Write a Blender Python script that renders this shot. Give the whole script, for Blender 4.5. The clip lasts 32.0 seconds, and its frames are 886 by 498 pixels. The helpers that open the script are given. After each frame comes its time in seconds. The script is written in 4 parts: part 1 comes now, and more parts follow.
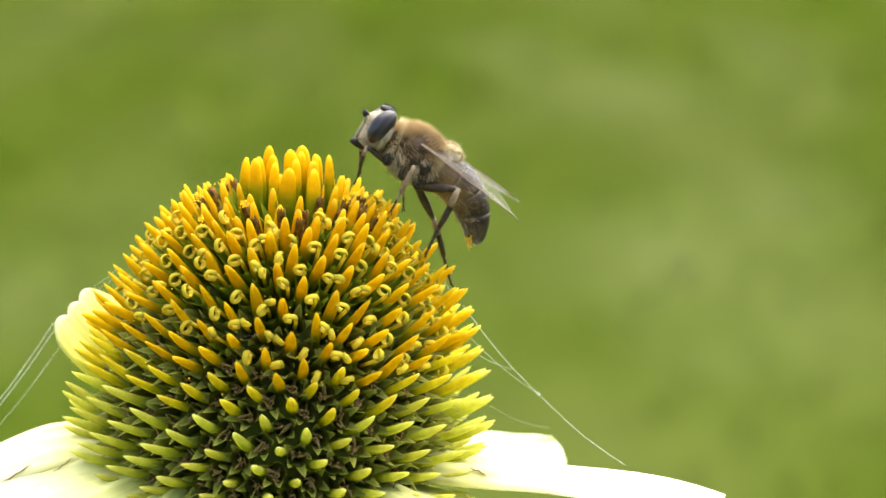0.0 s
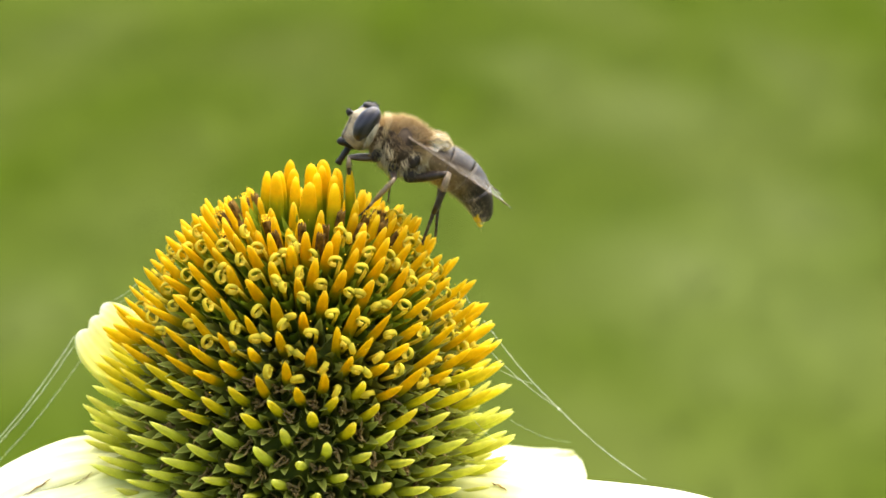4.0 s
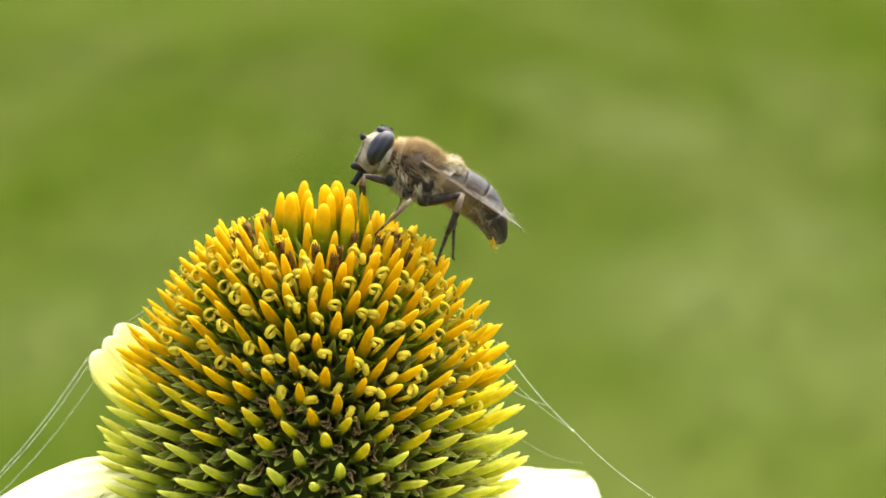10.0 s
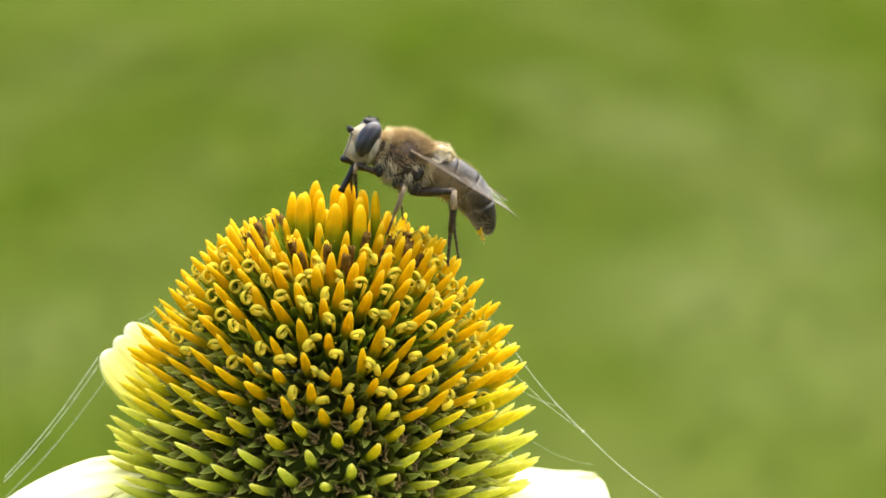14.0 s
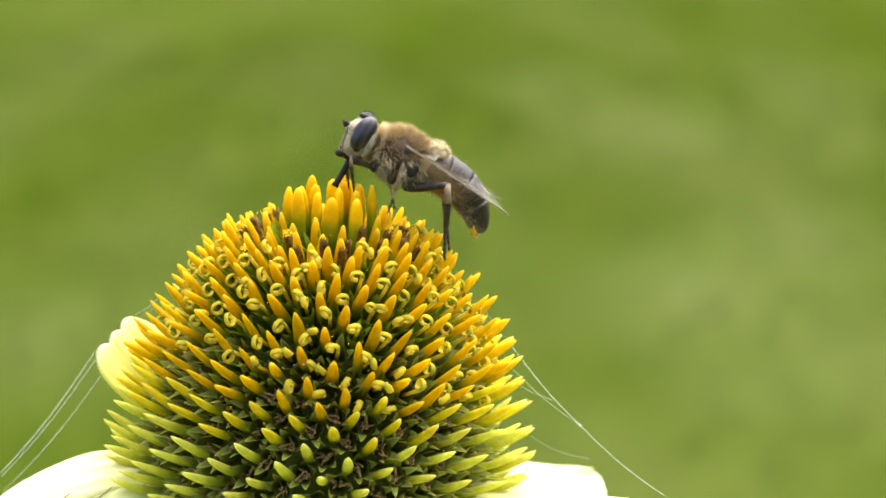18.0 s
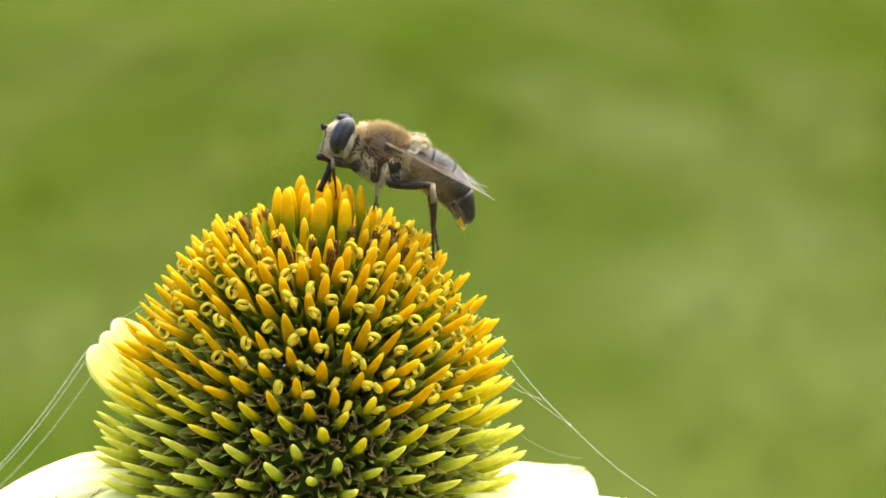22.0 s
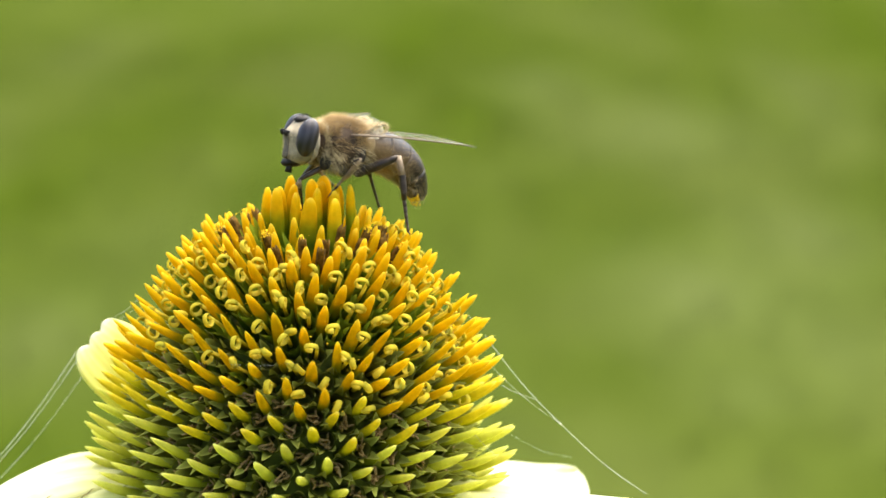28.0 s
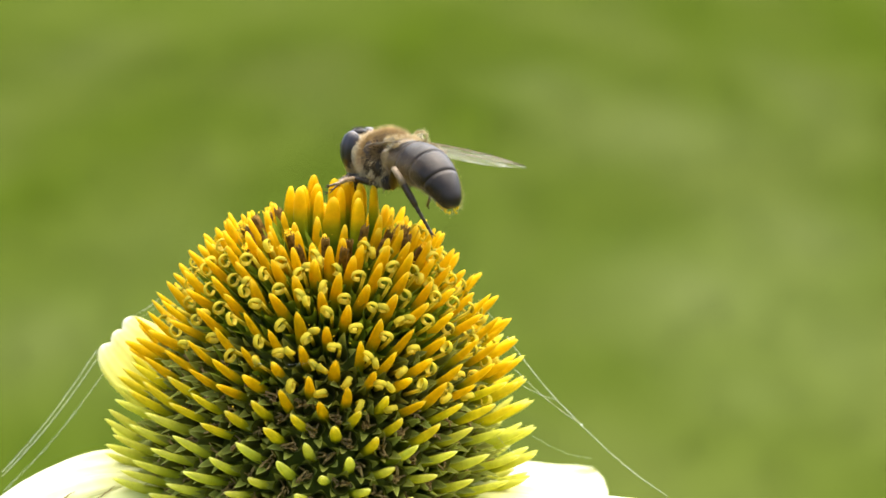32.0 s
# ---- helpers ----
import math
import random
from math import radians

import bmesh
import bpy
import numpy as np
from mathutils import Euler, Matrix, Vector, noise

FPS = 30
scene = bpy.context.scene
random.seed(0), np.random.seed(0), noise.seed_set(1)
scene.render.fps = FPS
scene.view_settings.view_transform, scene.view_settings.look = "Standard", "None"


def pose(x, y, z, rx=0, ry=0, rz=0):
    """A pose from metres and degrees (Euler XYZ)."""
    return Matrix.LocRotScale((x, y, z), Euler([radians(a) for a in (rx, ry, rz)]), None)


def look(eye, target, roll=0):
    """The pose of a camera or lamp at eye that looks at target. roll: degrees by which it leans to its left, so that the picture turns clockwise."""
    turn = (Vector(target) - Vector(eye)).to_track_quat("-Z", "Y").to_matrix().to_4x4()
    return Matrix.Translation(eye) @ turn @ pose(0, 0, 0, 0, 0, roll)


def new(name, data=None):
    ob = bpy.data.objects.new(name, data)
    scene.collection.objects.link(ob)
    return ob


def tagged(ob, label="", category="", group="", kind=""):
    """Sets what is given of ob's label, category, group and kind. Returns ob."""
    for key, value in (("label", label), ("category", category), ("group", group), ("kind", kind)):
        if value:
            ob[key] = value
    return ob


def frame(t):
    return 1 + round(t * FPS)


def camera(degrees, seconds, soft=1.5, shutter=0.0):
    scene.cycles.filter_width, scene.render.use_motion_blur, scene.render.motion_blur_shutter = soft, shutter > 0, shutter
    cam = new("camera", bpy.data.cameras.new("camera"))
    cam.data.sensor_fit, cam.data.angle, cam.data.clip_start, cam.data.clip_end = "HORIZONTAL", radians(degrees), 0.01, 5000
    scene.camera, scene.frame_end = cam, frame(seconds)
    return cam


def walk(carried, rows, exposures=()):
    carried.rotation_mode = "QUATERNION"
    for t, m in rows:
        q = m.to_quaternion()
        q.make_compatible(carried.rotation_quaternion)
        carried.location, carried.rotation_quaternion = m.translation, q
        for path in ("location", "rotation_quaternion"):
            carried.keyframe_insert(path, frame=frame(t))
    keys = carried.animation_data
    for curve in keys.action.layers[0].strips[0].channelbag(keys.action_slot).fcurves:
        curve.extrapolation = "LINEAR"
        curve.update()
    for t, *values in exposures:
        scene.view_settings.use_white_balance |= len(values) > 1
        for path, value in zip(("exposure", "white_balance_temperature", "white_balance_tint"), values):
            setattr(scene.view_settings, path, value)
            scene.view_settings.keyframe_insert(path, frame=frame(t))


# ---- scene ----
# ---------------------------------------------------------------- camera
cam = camera(16.0, 32.0, soft=1.6)
cam.data.dof.use_dof = True
cam.data.dof.focus_distance = 0.256
cam.data.dof.aperture_fstop = 38.0
EYE = (0.0, 0.0, 0.85)
PITCH = 80.7
walk(cam, [(t, pose(*EYE, PITCH + up, 0, turn)) for t, up, turn in (
    (0, -0.660, -0.598), (0.5, -0.621, -0.598), (1, -0.551, -0.456), (1.5, -0.551, -0.362), (2, -0.535, -0.346),
    (2.5, -0.535, -0.299), (3, -0.511, -0.244), (3.5, -0.456, -0.236), (5.5, -0.252, -0.142), (6, -0.204, -0.142),
    (6.5, -0.157, -0.173), (7, -0.142, -0.110), (7.5, -0.079, -0.031), (8, -0.015, 0.032), (8.5, -0.024, 0.079),
    (9, 0, 0), (32, 0, 0))])

# ---------------------------------------------------------------- light
world = bpy.data.worlds.new("sky")
world.use_nodes = True
scene.world = world
SUN_EL, SUN_AZ = 70.0, 42.0      # degrees above the horizon; degrees clockwise from +y
sky = world.node_tree.nodes.new("ShaderNodeTexSky")
sky.sky_type = 'NISHITA'
sky.sun_disc = False
sky.sun_elevation, sky.sun_rotation = radians(SUN_EL), radians(SUN_AZ)
sky.dust_density, sky.air_density = 4.0, 1.0
back = world.node_tree.nodes["Background"]
back.inputs[1].default_value = 0.15
world.node_tree.links.new(sky.outputs[0], back.inputs[0])
lamp = bpy.data.lights.new("sun", 'SUN')
lamp.energy, lamp.angle, lamp.color = 3.0, radians(100.0), (1.0, 0.94, 0.82)
sun = new("sun", lamp)
to_sun = Vector((math.sin(radians(SUN_AZ)) * math.cos(radians(SUN_EL)), math.cos(radians(SUN_AZ)) * math.cos(radians(SUN_EL)), math.sin(radians(SUN_EL))))
sun.matrix_world = look(to_sun * 20, (0, 0, 0))
scene.view_settings.exposure = 1.80

# ---------------------------------------------------------------- materials
MM = 0.001


def material(name, rough=0.5, spec=0.4, metal=0.0):
    m = bpy.data.materials.new(name)
    m.use_nodes = True
    b = m.node_tree.nodes["Principled BSDF"]
    b.inputs["Roughness"].default_value = rough
    b.inputs["Specular IOR Level"].default_value = spec
    b.inputs["Metallic"].default_value = metal
    return m, m.node_tree.nodes, m.node_tree.links, b


def noise_node(nodes, links, scale, detail=4.0, coord="Object", rough=0.55):
    tc = nodes.new("ShaderNodeTexCoord")
    n = nodes.new("ShaderNodeTexNoise")
    n.inputs["Scale"].default_value, n.inputs["Detail"].default_value = scale, detail
    n.inputs["Roughness"].default_value = rough
    links.new(tc.outputs[coord], n.inputs["Vector"])
    return n


def ramp_node(nodes, links, src, stops):
    r = nodes.new("ShaderNodeValToRGB")
    el = r.color_ramp.elements
    while len(el) < len(stops):
        el.new(0.5)
    for e, (p, c) in zip(el, stops):
        e.position, e.color = p, (*c, 1)
    links.new(src, r.inputs[0])
    return r


def bump(nodes, links, b, src, strength, dist):
    n = nodes.new("ShaderNodeBump")
    n.inputs["Strength"].default_value, n.inputs["Distance"].default_value = strength, dist
    links.new(src, n.inputs["Height"])
    links.new(n.outputs[0], b.inputs["Normal"])


def mix_rgb(nodes, links, kind, fac, a, b2):
    n = nodes.new("ShaderNodeMix")
    n.data_type, n.blend_type = 'RGBA', kind
    for sock, v in ((n.inputs[0], fac), (n.inputs[6], a), (n.inputs[7], b2)):
        if isinstance(v, (int, float)):
            sock.default_value = v
        elif isinstance(v, tuple):
            sock.default_value = (*v, 1)
        else:
            links.new(v, sock)
    return n.outputs[2]


def thin(nodes, links, b, col, amount):
    """Lets part of the light pass through a thin tissue."""
    tr = nodes.new("ShaderNodeBsdfTranslucent")
    mx = nodes.new("ShaderNodeMixShader")
    mx.inputs[0].default_value = amount
    links.new(col, tr.inputs[0])
    links.new(b.outputs[0], mx.inputs[1])
    links.new(tr.outputs[0], mx.inputs[2])
    links.new(mx.outputs[0], nodes["Material Output"].inputs[0])


def tissue(name, stops, spots=0.25, scale=900.0, rough=0.45, through_light=0.25, spec=0.35):
    """Plant tissue whose colour runs along the 'along' attribute, with fine mottling and a random shift from piece to piece."""
    m, nodes, links, b = material(name, rough, spec)
    at = nodes.new("ShaderNodeAttribute")
    at.attribute_name = "along"
    r = ramp_node(nodes, links, at.outputs["Fac"], stops)
    n = noise_node(nodes, links, scale)
    dark = ramp_node(nodes, links, n.outputs[0], [(0.3, (1 - spots, 1 - spots, 1 - spots)), (0.65, (1.0, 1.0, 1.0))])
    col = mix_rgb(nodes, links, 'MULTIPLY', 1.0, r.outputs[0], dark.outputs[0])
    info = nodes.new("ShaderNodeObjectInfo")
    isl = nodes.new("ShaderNodeNewGeometry")
    add = nodes.new("ShaderNodeMath")
    add.operation = 'ADD'
    links.new(info.outputs["Random"], add.inputs[0])
    links.new(isl.outputs["Random Per Island"], add.inputs[1])
    half = nodes.new("ShaderNodeMath")
    half.operation = 'FRACT'
    links.new(add.outputs[0], half.inputs[0])
    tone = ramp_node(nodes, links, half.outputs[0], [(0.0, (0.87, 0.82, 0.77)), (1.0, (0.97, 0.97, 0.97))])
    col = mix_rgb(nodes, links, 'MULTIPLY', 1.0, col, tone.outputs[0])
    links.new(col, b.inputs["Base Color"])
    bump(nodes, links, b, n.outputs[0], 0.25, 0.0001)
    thin(nodes, links, b, col, through_light)
    return m


def plain(name, c1, c2, scale, rough=0.5, spec=0.4, bumpy=0.3, dist=0.0001, coord="Object"):
    m, nodes, links, b = material(name, rough, spec)
    n = noise_node(nodes, links, scale, coord=coord)
    r = ramp_node(nodes, links, n.outputs[0], [(0.32, c1), (0.68, c2)])
    links.new(r.outputs[0], b.inputs["Base Color"])
    bump(nodes, links, b, n.outputs[0], bumpy, dist)
    return m


GREEN_BASE = (0.20, 0.25, 0.012)
M_PALEA = [
    tissue("orange_bract", [(0.38, (0.13, 0.24, 0.010)), (0.54, (0.42, 0.42, 0.008)), (0.69, (0.87, 0.56, 0.003)), (0.9, (0.88, 0.60, 0.004)), (1.0, (0.92, 0.71, 0.05))], rough=0.6, spec=0.06, through_light=0.52),
    tissue("golden_bract", [(0.32, GREEN_BASE), (0.50, (0.40, 0.40, 0.010)), (0.66, (0.85, 0.59, 0.004)), (0.92, (0.88, 0.63, 0.006)), (1.0, (0.92, 0.74, 0.06))], rough=0.6, spec=0.06, through_light=0.52),
    tissue("yellow_green_bract", [(0.20, GREEN_BASE), (0.38, (0.42, 0.46, 0.016)), (0.62, (0.84, 0.76, 0.018)), (0.92, (0.93, 0.79, 0.04)), (1.0, (0.94, 0.88, 0.22))], rough=0.6, spec=0.06, through_light=0.48),
    tissue("lime_bract", [(0.12, (0.21, 0.29, 0.015)), (0.34, (0.44, 0.52, 0.022)), (0.58, (0.70, 0.73, 0.070)), (0.92, (0.86, 0.86, 0.18)), (1.0, (0.92, 0.92, 0.34))], rough=0.6, spec=0.06, through_light=0.58),
    tissue("young_orange_bract", [(0.44, (0.15, 0.25, 0.010)), (0.62, (0.40, 0.42, 0.008)), (0.78, (0.87, 0.57, 0.003)), (0.93, (0.92, 0.63, 0.004)), (1.0, (0.95, 0.74, 0.05))], rough=0.6, spec=0.06, through_light=0.52),
]
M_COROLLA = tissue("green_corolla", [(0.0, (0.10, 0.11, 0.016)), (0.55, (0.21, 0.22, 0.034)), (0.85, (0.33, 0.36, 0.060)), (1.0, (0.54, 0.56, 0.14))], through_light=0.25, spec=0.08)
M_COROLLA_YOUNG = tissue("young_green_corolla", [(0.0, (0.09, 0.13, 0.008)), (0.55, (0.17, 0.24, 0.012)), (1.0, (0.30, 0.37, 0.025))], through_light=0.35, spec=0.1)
M_STAMEN = plain("brown_anther", (0.040, 0.022, 0.004), (0.24, 0.13, 0.020), 1900, 0.7, 0.1, 0.6)
M_WITHERED = plain("withered_anther", (0.075, 0.046, 0.016), (0.42, 0.28, 0.10), 1800, 0.8, 0.1, 0.6)
M_POLLEN = plain("yellow_pollen", (0.75, 0.42, 0.01), (0.95, 0.70, 0.03), 3000, 0.8, 0.1, 0.8)
M_STYLE = tissue("curled_style", [(0.0, (0.44, 0.42, 0.04)), (0.35, (0.84, 0.70, 0.05)), (1.0, (0.93, 0.79, 0.09))], through_light=0.5, spec=0.1, rough=0.6)
M_CORE = plain("receptacle", (0.09, 0.11, 0.014), (0.18, 0.20, 0.03), 700, 0.8, 0.1, 0.6)


def petal_material(name, stops):
    m, nodes, links, b = material(name, 0.55, 0.25)
    at = nodes.new("ShaderNodeAttribute")
    at.attribute_name = "along"
    ac = nodes.new("ShaderNodeAttribute")
    ac.attribute_name = "across"
    r = ramp_node(nodes, links, at.outputs["Fac"], stops)
    w = nodes.new("ShaderNodeMath")
    w.operation = 'MULTIPLY'
    w.inputs[1].default_value = 60.0
    links.new(ac.outputs["Fac"], w.inputs[0])
    s = nodes.new("ShaderNodeMath")
    s.operation = 'SINE'
    links.new(w.outputs[0], s.inputs[0])
    n = noise_node(nodes, links, 250)
    vein = ramp_node(nodes, links, s.outputs[0], [(0.0, (1, 1, 1)), (1.0, (0.95, 0.95, 0.86))])
    blot = ramp_node(nodes, links, n.outputs[0], [(0.35, (0.90, 0.90, 0.78)), (0.6, (1, 1, 1))])
    col = mix_rgb(nodes, links, 'MULTIPLY', 1.0, r.outputs[0], vein.outputs[0])
    col = mix_rgb(nodes, links, 'MULTIPLY', 1.0, col, blot.outputs[0])
    links.new(col, b.inputs["Base Color"])
    bump(nodes, links, b, s.outputs[0], 0.15, 0.0002)
    thin(nodes, links, b, col, 0.48)
    return m


M_PETAL = petal_material("cream_petal", [(0.0, (0.58, 0.62, 0.12)), (0.2, (0.86, 0.84, 0.40)), (0.45, (0.92, 0.90, 0.68)), (0.7, (0.92, 0.91, 0.78)), (1.0, (0.90, 0.89, 0.62))])
# the whitened end stops stand in for the petal's bright backlit rim
M_PETAL_YELLOW = petal_material("pale_yellow_petal", [(0.0, (0.55, 0.60, 0.10)), (0.3, (0.90, 0.84, 0.12)), (0.65, (0.92, 0.86, 0.16)), (0.88, (0.94, 0.90, 0.34)), (1.0, (0.95, 0.94, 0.74))])
M_STEM = plain("hairy_stem", (0.06, 0.10, 0.025), (0.12, 0.17, 0.05), 300, 0.6, 0.3, 0.4)
M_LEAF = plain("leaf_green", (0.035, 0.075, 0.018), (0.07, 0.12, 0.03), 90, 0.5, 0.4, 0.4, 0.0005)


def silk_material():
    m, nodes, links, b = material("spider_silk", 0.3, 0.6)
    b.inputs["Base Color"].default_value = (0.85, 0.86, 0.80, 1)
    b.inputs["Alpha"].default_value = 0.40
    return m


M_SILK = silk_material()


LAWN_PATCHES = ((-0.1, 8.84, 0.191, 1.9, -1), (0.06, 7.05, 0.114, 0.64, -0.7), (-0.8, 5.93, 0.129, 0.85, -0.9), (1.21, 8.84, 0.143, 2.09, -1),
                (0.23, 4.2, 0.13, 0.27, -0.7), (0.47, 6.79, 0.245, 0.7, 0.8), (0.24, 7.68, 0.18, 0.63, 0.7), (0.39, 4.77, 0.2, 0.6, 1.0),
                (0.85, 7.44, 0.121, 1.34, 0.5), (-0.97, 8.22, 0.251, 0.87, 0.2), (0.4, 4.01, 0.088, 0.25, 0.45), (-0.47, 5.32, 0.116, 0.37, 0.3),
                (-0.29, 7.1, 0.128, 0.87, 0.25), (-0.57, 4.4, 0.16, 0.5, 0.7), (0.62, 5.3, 0.16, 0.6, 0.9), (0.55, 4.3, 0.13, 0.4, 0.5), (0.75, 9.4, 0.2, 1.6, -0.6))


def grass_material():
    """Mown grass: broad patches of worn, yellowish and lush green, finer tufts inside them."""
    m, nodes, links, b = material("lawn_grass", 1.0, 0.0)
    geo = nodes.new("ShaderNodeNewGeometry")
    mp = nodes.new("ShaderNodeMapping")
    mp.inputs["Scale"].default_value = (1.0, 0.26, 1.0)
    mp.inputs["Location"].default_value = (3.1, 0.4, 0.0)
    links.new(geo.outputs["Position"], mp.inputs[0])
    big = nodes.new("ShaderNodeTexNoise")
    big.inputs["Scale"].default_value, big.inputs["Detail"].default_value = 2.6, 2.0
    links.new(mp.outputs[0], big.inputs["Vector"])
    mid = nodes.new("ShaderNodeTexNoise")
    mid.inputs["Scale"].default_value, mid.inputs["Detail"].default_value = 5.0, 2.0
    links.new(mp.outputs[0], mid.inputs["Vector"])
    r = ramp_node(nodes, links, big.outputs[0], [(0.34, (0.0351, 0.0528, 0.0052)), (0.50, (0.0404, 0.0568, 0.0079)), (0.66, (0.0477, 0.0628, 0.0118))])
    r2 = ramp_node(nodes, links, mid.outputs[0], [(0.3, (0.90, 0.92, 0.86)), (0.7, (1.09, 1.06, 1.10))])
    col = mix_rgb(nodes, links, 'MULTIPLY', 1.0, r.outputs[0], r2.outputs[0])
    # lush and dry patches of the lawn: x, y, half sizes, dryness
    for x, y, sx, sy, dry in LAWN_PATCHES:
        pm = nodes.new("ShaderNodeMapping")
        pm.vector_type = 'TEXTURE'
        pm.inputs["Location"].default_value, pm.inputs["Scale"].default_value = (x, y, 0), (sx * 1.7, sy * 1.7, 1.0)
        links.new(geo.outputs["Position"], pm.inputs[0])
        gr = nodes.new("ShaderNodeTexGradient")
        gr.gradient_type = 'QUADRATIC_SPHERE'
        links.new(pm.outputs[0], gr.inputs[0])
        am = nodes.new("ShaderNodeMath")
        am.operation = 'MULTIPLY'
        am.inputs[1].default_value = abs(dry)
        links.new(gr.outputs["Fac"], am.inputs[0])
        col = mix_rgb(nodes, links, 'MIX', am.outputs[0], col, (0.0676, 0.0835, 0.0235) if dry > 0 else (0.0310, 0.0490, 0.0031))
    links.new(col, b.inputs["Base Color"])
    return m


M_GRASS = grass_material()

# hoverfly
M_THORAX = plain("thorax_cuticle", (0.022, 0.014, 0.008), (0.066, 0.044, 0.026), 900, 0.7, 0.12, 0.4)


def eye_material():
    """Compound eye: grey-brown with faint darker upright bands and fine facets."""
    m, nodes, links, b = material("eye_brown_grey", 0.33, 0.4)
    tc = nodes.new("ShaderNodeTexCoord")
    w = nodes.new("ShaderNodeTexWave")
    w.bands_direction = 'X'
    w.inputs["Scale"].default_value, w.inputs["Distortion"].default_value, w.inputs["Detail"].default_value = 520.0, 1.5, 1.0
    links.new(tc.outputs["Object"], w.inputs["Vector"])
    r = ramp_node(nodes, links, w.outputs["Fac"], [(0.2, (0.014, 0.011, 0.011)), (0.8, (0.028, 0.023, 0.025))])
    links.new(r.outputs[0], b.inputs["Base Color"])
    v = nodes.new("ShaderNodeTexVoronoi")
    v.inputs["Scale"].default_value = 9000.0
    links.new(tc.outputs["Object"], v.inputs["Vector"])
    bump(nodes, links, b, v.outputs["Distance"], 0.25, 0.00004)
    return m


M_EYE = eye_material()
M_FACE = plain("dusted_face", (0.14, 0.112, 0.068), (0.36, 0.30, 0.20), 900, 0.8, 0.2, 0.5)
M_RIM = plain("pale_rim", (0.16, 0.13, 0.08), (0.42, 0.36, 0.25), 1100, 0.8, 0.2, 0.5)
M_DARK = plain("dull_dark_cuticle", (0.010, 0.008, 0.006), (0.036, 0.026, 0.018), 1100, 0.7, 0.2, 0.6)
M_STRIPE = plain("dusky_stripe", (0.030, 0.024, 0.018), (0.13, 0.105, 0.075), 1300, 0.6, 0.3, 0.5)
M_BLACK = plain("shiny_black", (0.008, 0.007, 0.006), (0.024, 0.018, 0.014), 1500, 0.45, 0.22, 0.3)


def abdomen_material():
    """Dark polished cuticle that is tan low on its first segments."""
    m, nodes, links, b = material("abdomen_cuticle", 0.36, 0.20)
    n = noise_node(nodes, links, 420)
    dark = ramp_node(nodes, links, n.outputs[0], [(0.32, (0.006, 0.004, 0.003)), (0.68, (0.026, 0.019, 0.014))])
    tan = ramp_node(nodes, links, n.outputs[0], [(0.32, (0.09, 0.054, 0.020)), (0.68, (0.26, 0.165, 0.065))])
    tc = nodes.new("ShaderNodeTexCoord")
    sp = nodes.new("ShaderNodeSeparateXYZ")
    links.new(tc.outputs["Object"], sp.inputs[0])
    out = []
    for axis, lo, hi in (("X", -0.0048, -0.0016), ("Z", 0.0016, -0.0002)):
        r = nodes.new("ShaderNodeMapRange")
        r.inputs["From Min"].default_value, r.inputs["From Max"].default_value = lo, hi
        links.new(sp.outputs[axis], r.inputs["Value"])
        out.append(r.outputs[0])
    mul = nodes.new("ShaderNodeMath")
    mul.operation = 'MULTIPLY'
    links.new(out[0], mul.inputs[0])
    links.new(out[1], mul.inputs[1])
    links.new(mix_rgb(nodes, links, 'MIX', mul.outputs[0], dark.outputs[0], tan.outputs[0]), b.inputs["Base Color"])
    bump(nodes, links, b, n.outputs[0], 0.3, 0.0001)
    return m


M_ABDOMEN = abdomen_material()
M_PLATE = plain("tan_plate", (0.13, 0.085, 0.035), (0.34, 0.24, 0.12), 700, 0.6, 0.2, 0.5)
M_BAND = plain("tan_band", (0.20, 0.13, 0.06), (0.36, 0.25, 0.13), 1200, 0.55, 0.3, 0.4)
M_EDGE = plain("brown_edge", (0.05, 0.036, 0.022), (0.15, 0.11, 0.07), 1200, 0.5, 0.3, 0.3)
M_FUR = plain("golden_hair", (0.19, 0.12, 0.045), (0.44, 0.30, 0.125), 500, 0.55, 0.3, 0.0)
M_FURPALE = plain("pale_hair", (0.42, 0.32, 0.16), (0.66, 0.54, 0.32), 500, 0.55, 0.3, 0.0)
M_POLLENFUR = plain("pollen_dusted_hair", (0.46, 0.33, 0.06), (0.72, 0.56, 0.16), 700, 0.7, 0.2, 0.0)
M_LEGDARK = plain("dark_leg", (0.014, 0.009, 0.006), (0.062, 0.040, 0.022), 1500, 0.42, 0.28, 0.3)
M_LEGPALE = plain("pale_leg", (0.14, 0.09, 0.048), (0.32, 0.235, 0.14), 1500, 0.5, 0.4, 0.3)
M_CALYPTER = plain("calypter_cream", (0.46, 0.38, 0.25), (0.74, 0.66, 0.50), 900, 0.5, 0.3, 0.2)
M_VEIN = plain("wing_vein", (0.06, 0.038, 0.018), (0.15, 0.10, 0.05), 800, 0.45, 0.4, 0.0)


